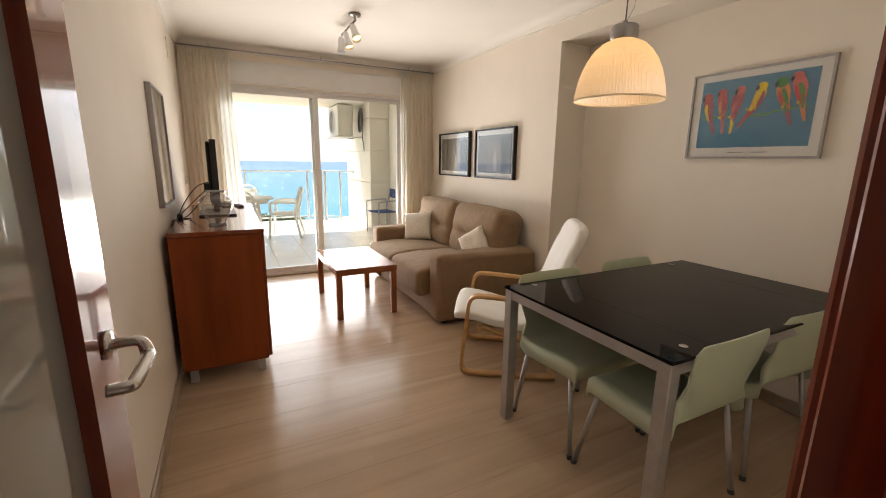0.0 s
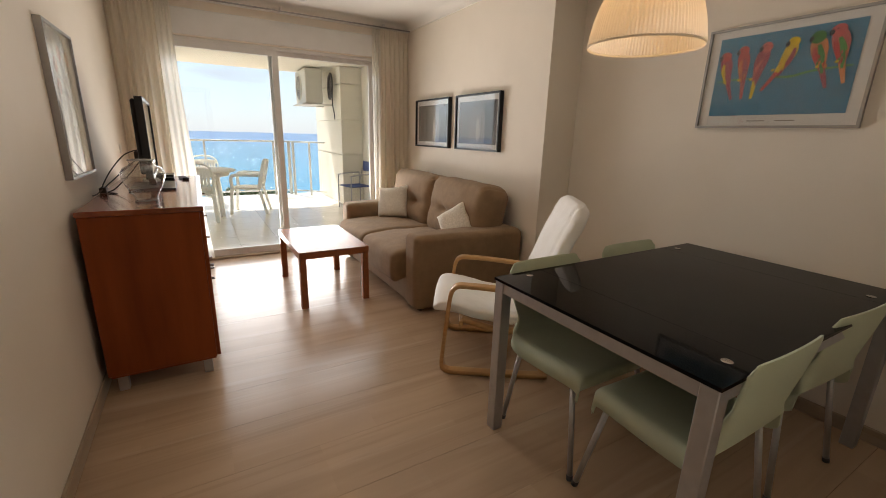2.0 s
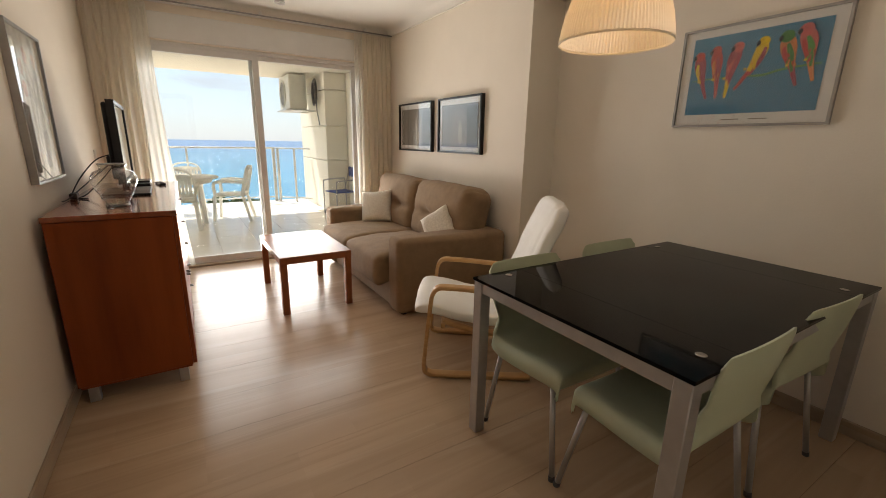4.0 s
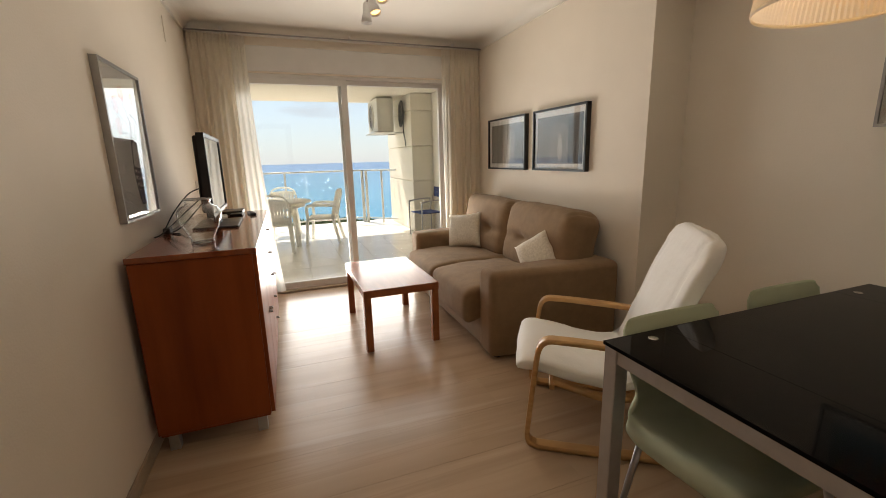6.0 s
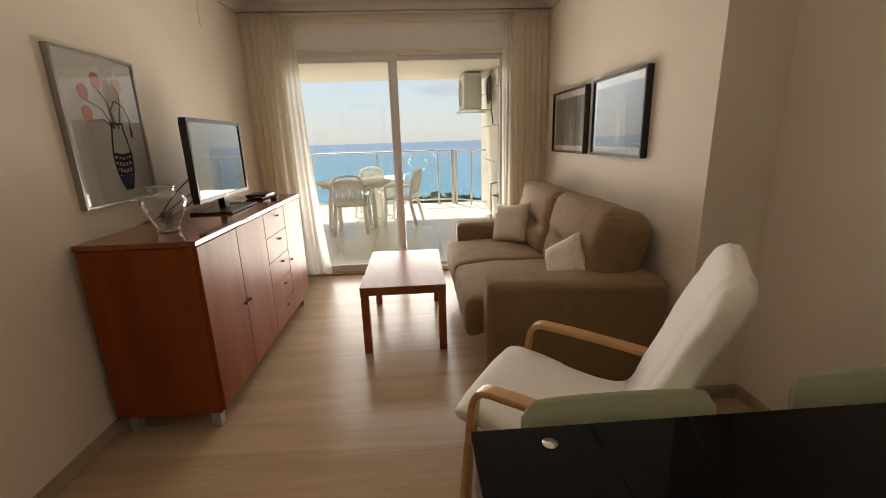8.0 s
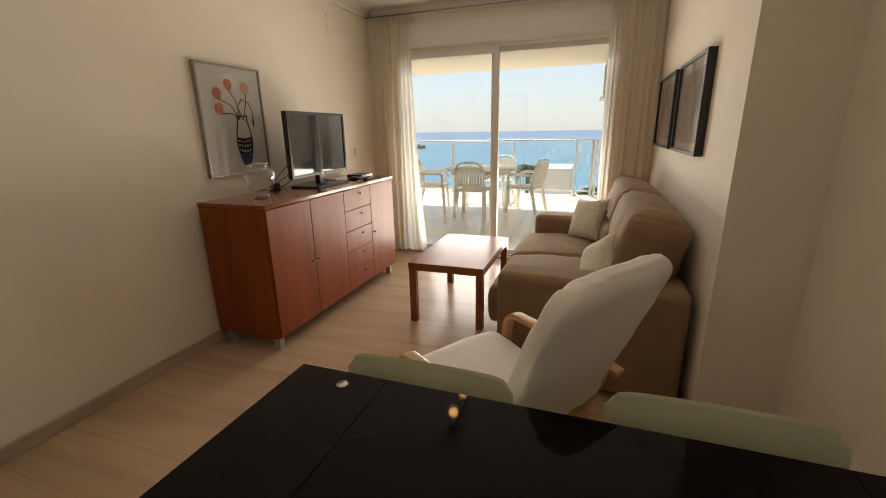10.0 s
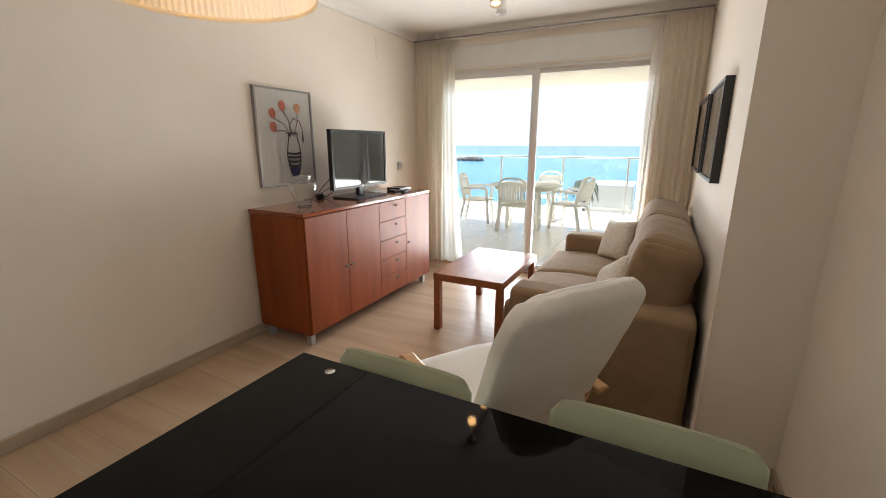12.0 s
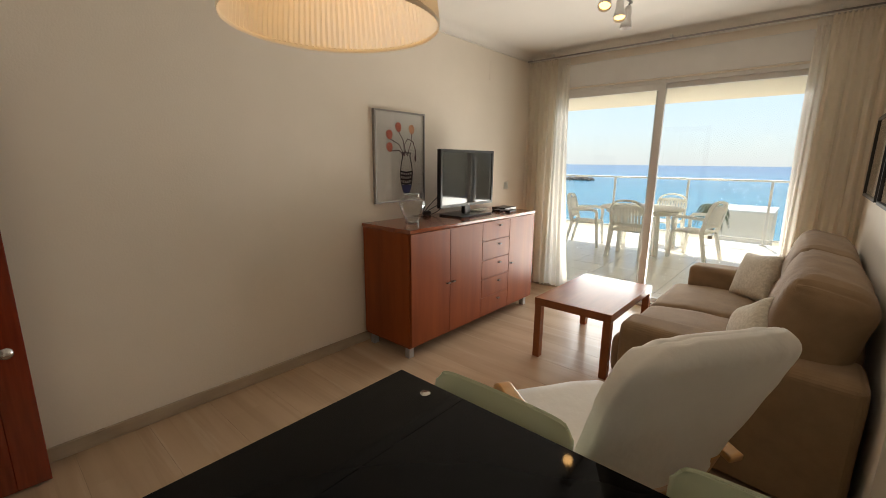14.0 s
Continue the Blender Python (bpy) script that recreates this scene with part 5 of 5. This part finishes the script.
def garden_chair(at, turn):
    """Faces +y."""
    c = thing("garden_chair", "white plastic garden armchair with a slatted back on the terrace", "chair", at, turn, "garden chairs round the terrace table")
    part("seat", soft_seat(), M_PLASTIC, c, "", True)
    for sx in (-1, 1):
        part("front_leg", sweep([(sx * 0.25, 0.25, 0), (sx * 0.235, 0.215, 0.42)], 0.028, 0.02, square=True, up=(0, 1, 0)), M_PLASTIC, c)
        part("rear_leg", sweep([(sx * 0.25, -0.30, 0), (sx * 0.225, -0.20, 0.42)], 0.028, 0.02, square=True, up=(0, 1, 0)), M_PLASTIC, c)
        part("armrest", sweep(curve_pts([(sx * 0.245, 0.20, 0.42), (sx * 0.265, 0.21, 0.58), (sx * 0.275, 0.17, 0.645), (sx * 0.275, 0.0, 0.655), (sx * 0.25, -0.22, 0.64)], 5), 0.024, 0.012, square=True, up=(1, 0, 0)), M_PLASTIC, c, "", True)
    arch = curve_pts([(-0.225, -0.20, 0.42), (-0.235, -0.245, 0.62), (-0.225, -0.285, 0.78), (-0.15, -0.305, 0.865), (0, -0.31, 0.89), (0.15, -0.305, 0.865), (0.225, -0.285, 0.78), (0.235, -0.245, 0.62), (0.225, -0.20, 0.42)], 5)
    part("back_frame", sweep(arch, 0.014, 0.03, up=(0, 1, 0), square=True), M_PLASTIC, c, "", True)
    part("back_band", sweep(curve_pts([(-0.22, -0.285, 0.775), (0, -0.302, 0.80), (0.22, -0.285, 0.775)], 5), 0.01, 0.03, square=True), M_PLASTIC, c, "", True)
    part("back_band", sweep([(-0.23, -0.225, 0.52), (0.23, -0.225, 0.52)], 0.01, 0.025, square=True), M_PLASTIC, c)
    for i in range(9):
        x = -0.18 + 0.045 * i
        part("slat", sweep([(x, -0.228, 0.53), (x, -0.29, 0.79)], 0.018, 0.005, square=True, up=(0, 1, 0)), M_PLASTIC, c)
    return c


def soft_seat():
    bm = soft(0.245, 0.235, 0.016, 0.014, -0.006, 8)
    return move(bm, Matrix.Translation((0, 0.0, 0.425)))


garden_chair((0.48, 7.86, TZ), 0)
garden_chair((-0.42, 8.32, TZ), -80)
garden_chair((1.26, 8.40, TZ), 75)
garden_chair((0.62, 9.28, TZ), 176)

bc = thing("folding_chair", "grey metal chair with a blue seat on the terrace", "chair", (3.06, 8.12, TZ), 100)
part("seat", box(-0.22, -0.21, 0.41, 0.22, 0.21, 0.43, 0.008, 2), M_BLUE, bc, "blue fabric seat")
for sx in (-1, 1):
    part("side_tube", sweep(curve_pts([(sx * 0.25, 0.22, 0.0), (sx * 0.25, 0.22, 0.55), (sx * 0.25, 0.18, 0.62), (sx * 0.25, -0.15, 0.64), (sx * 0.25, -0.22, 0.58), (sx * 0.25, -0.24, 0.0)], 6), 0.012, seg=8, up=(1, 0, 0)), M_ALU, bc, "", True)
    part("back_tube", sweep([(sx * 0.23, -0.20, 0.42), (sx * 0.23, -0.32, 0.86)], 0.011, seg=8), M_ALU, bc, "", True)
part("backrest", sweep([(-0.23, -0.30, 0.76), (0.23, -0.30, 0.76)], 0.006, 0.09, square=True), M_BLUE, bc, "blue fabric backrest")

# ---- beyond: shore, sea, breakwater, greenery ----
structure("ground", box(-900, 10.6, -20.4, 900, 152, -20.0), M_SAND, "pale beach below the building", "ground")
structure("water", box(-4500, 152, -21, 4500, 4600, -20.3), M_SEA, "turquoise sea turning deep blue at the horizon", "sea")
bw = bmesh.new()
rnd = random.Random(2)
for i in range(150):
    t = rnd.random()
    x, y = -420 + 215 * t, 560 - 45 * t + rnd.uniform(-8, 8)
    s = rnd.uniform(2.0, 5.0)
    b = bmesh.new()
    bmesh.ops.create_icosphere(b, subdivisions=1, radius=s)
    for v in b.verts:
        v.co += 0.5 * s * noise.noise_vector(v.co * 0.5 + Vector((i, 0, 0)))
    join(bw, move(b, Matrix.Translation((x, y, -20.3))))
tagged(mesh_ob("breakwater", bw, M_ROCK), "dark rock breakwater reaching into the sea", "breakwater", kind="stuff")

hs = thing("apartment_house", "pale flat-roofed house below the terrace, behind a palm", "house", (-2.8, 64.0, -20))
part("wall", box(-2.5, -4, 0, 2.5, 4, 15.9), M_FACADE, hs)
part("roof", box(-2.6, -4.1, 15.9, 2.6, 4.1, 16.15, 0.05, 1), M_WHITEFRAME, hs, "pale flat roof with a parapet")
for i in range(2):
    wnd = part("window", box(-1.8 + i * 2.2, -4.03, 11.0, -0.6 + i * 2.2, -4.0, 12.4), M_DARKGREY, hs)
    part("window_frame", ring_frame(-1.86 + i * 2.2, 10.94, -0.54 + i * 2.2, 12.46, 0.07, -4.07, -4.0, "y"), M_WHITEFRAME, wnd)


def palm(at, height, reach, seed):
    rnd = random.Random(seed)
    p = thing("palm_tree", "tall palm tree with drooping fronds below the terrace", "tree", at)
    part("trunk", sweep(curve_pts([(0, 0, 0), (0.2, 0, height * 0.5), (0.1, 0.1, height)], 8), 0.2, seg=10), M_BARK, p, "", True)
    bm = bmesh.new()
    for i in range(26):
        a = rnd.uniform(0, 2 * math.pi)
        up_ = rnd.uniform(-0.2, 0.9)
        ln = reach * rnd.uniform(0.8, 1.1)
        spine = []
        for k in range(9):
            t = k / 8
            r = ln * t * (0.75 + 0.25 * (1 - t))
            spine.append(Vector((0.1 + r * math.cos(a), 0.1 + r * math.sin(a), height + ln * (up_ * t - 0.95 * t * t))))
        for k in range(1, 9):
            d = (spine[k] - spine[k - 1]).normalized()
            sd = d.cross(Vector((0, 0, 1))).normalized()
            for f in (0.0, 0.5):
                c = spine[k - 1].lerp(spine[k], f)
                for s in (-1, 1):
                    tip = c + sd * s * reach * 0.26 * (1.1 - k / 9) + d * 0.25 * reach + Vector((0, 0, -0.12 * reach))
                    bm.faces.new([bm.verts.new(c), bm.verts.new(c + d * 0.09 * reach), bm.verts.new(tip)])
    part("crown", bm, M_PALM, p)
    return p


palm((-4.7, 50, -20), 17.2, 2.1, 4)


def tree(at, height, reach, seed):
    rnd = random.Random(seed)
    p = thing("tree", "dark green leafy tree on the shore", "tree", at)
    part("trunk", sweep([(0, 0, 0), (0.1, 0, height * 0.7)], 0.25, seg=8), M_BARK, p)
    for k in range(4):
        a = k * 1.6 + seed
        part("limb", sweep([(0.1, 0, height * 0.5), (reach * 0.6 * math.cos(a), reach * 0.6 * math.sin(a), height * 0.8)], 0.1, seg=6), M_BARK, p)
    bm = bmesh.new()
    cl = [Vector((rnd.gauss(0, 0.45) * reach, rnd.gauss(0, 0.45) * reach, height * 0.82 + rnd.uniform(-0.35, 0.4) * reach)) for _ in range(22)]
    for i in range(1500):
        c = rnd.choice(cl) + Vector((rnd.gauss(0, 1), rnd.gauss(0, 1), rnd.gauss(0, 0.8))) * reach * 0.17
        q = Euler((rnd.uniform(0, 6), rnd.uniform(0, 6), rnd.uniform(0, 6))).to_matrix()
        s = 0.16 * reach
        bm.faces.new([bm.verts.new(c + q @ Vector(v)) for v in ((-s, -s * .5, 0), (s, -s * .4, 0), (s * .7, s * .5, 0.03), (-s * .7, s * .5, 0))])
    part("crown", bm, M_TREE, p)


for i, (x, y, h, r) in enumerate(((3.2, 62, 15.2, 1.6), (5.4, 60, 15.6, 1.8), (7.6, 61, 15.0, 1.7), (10.0, 60, 14.6, 2.0))):
    tree((x, y, -20), h, r, i + 1)
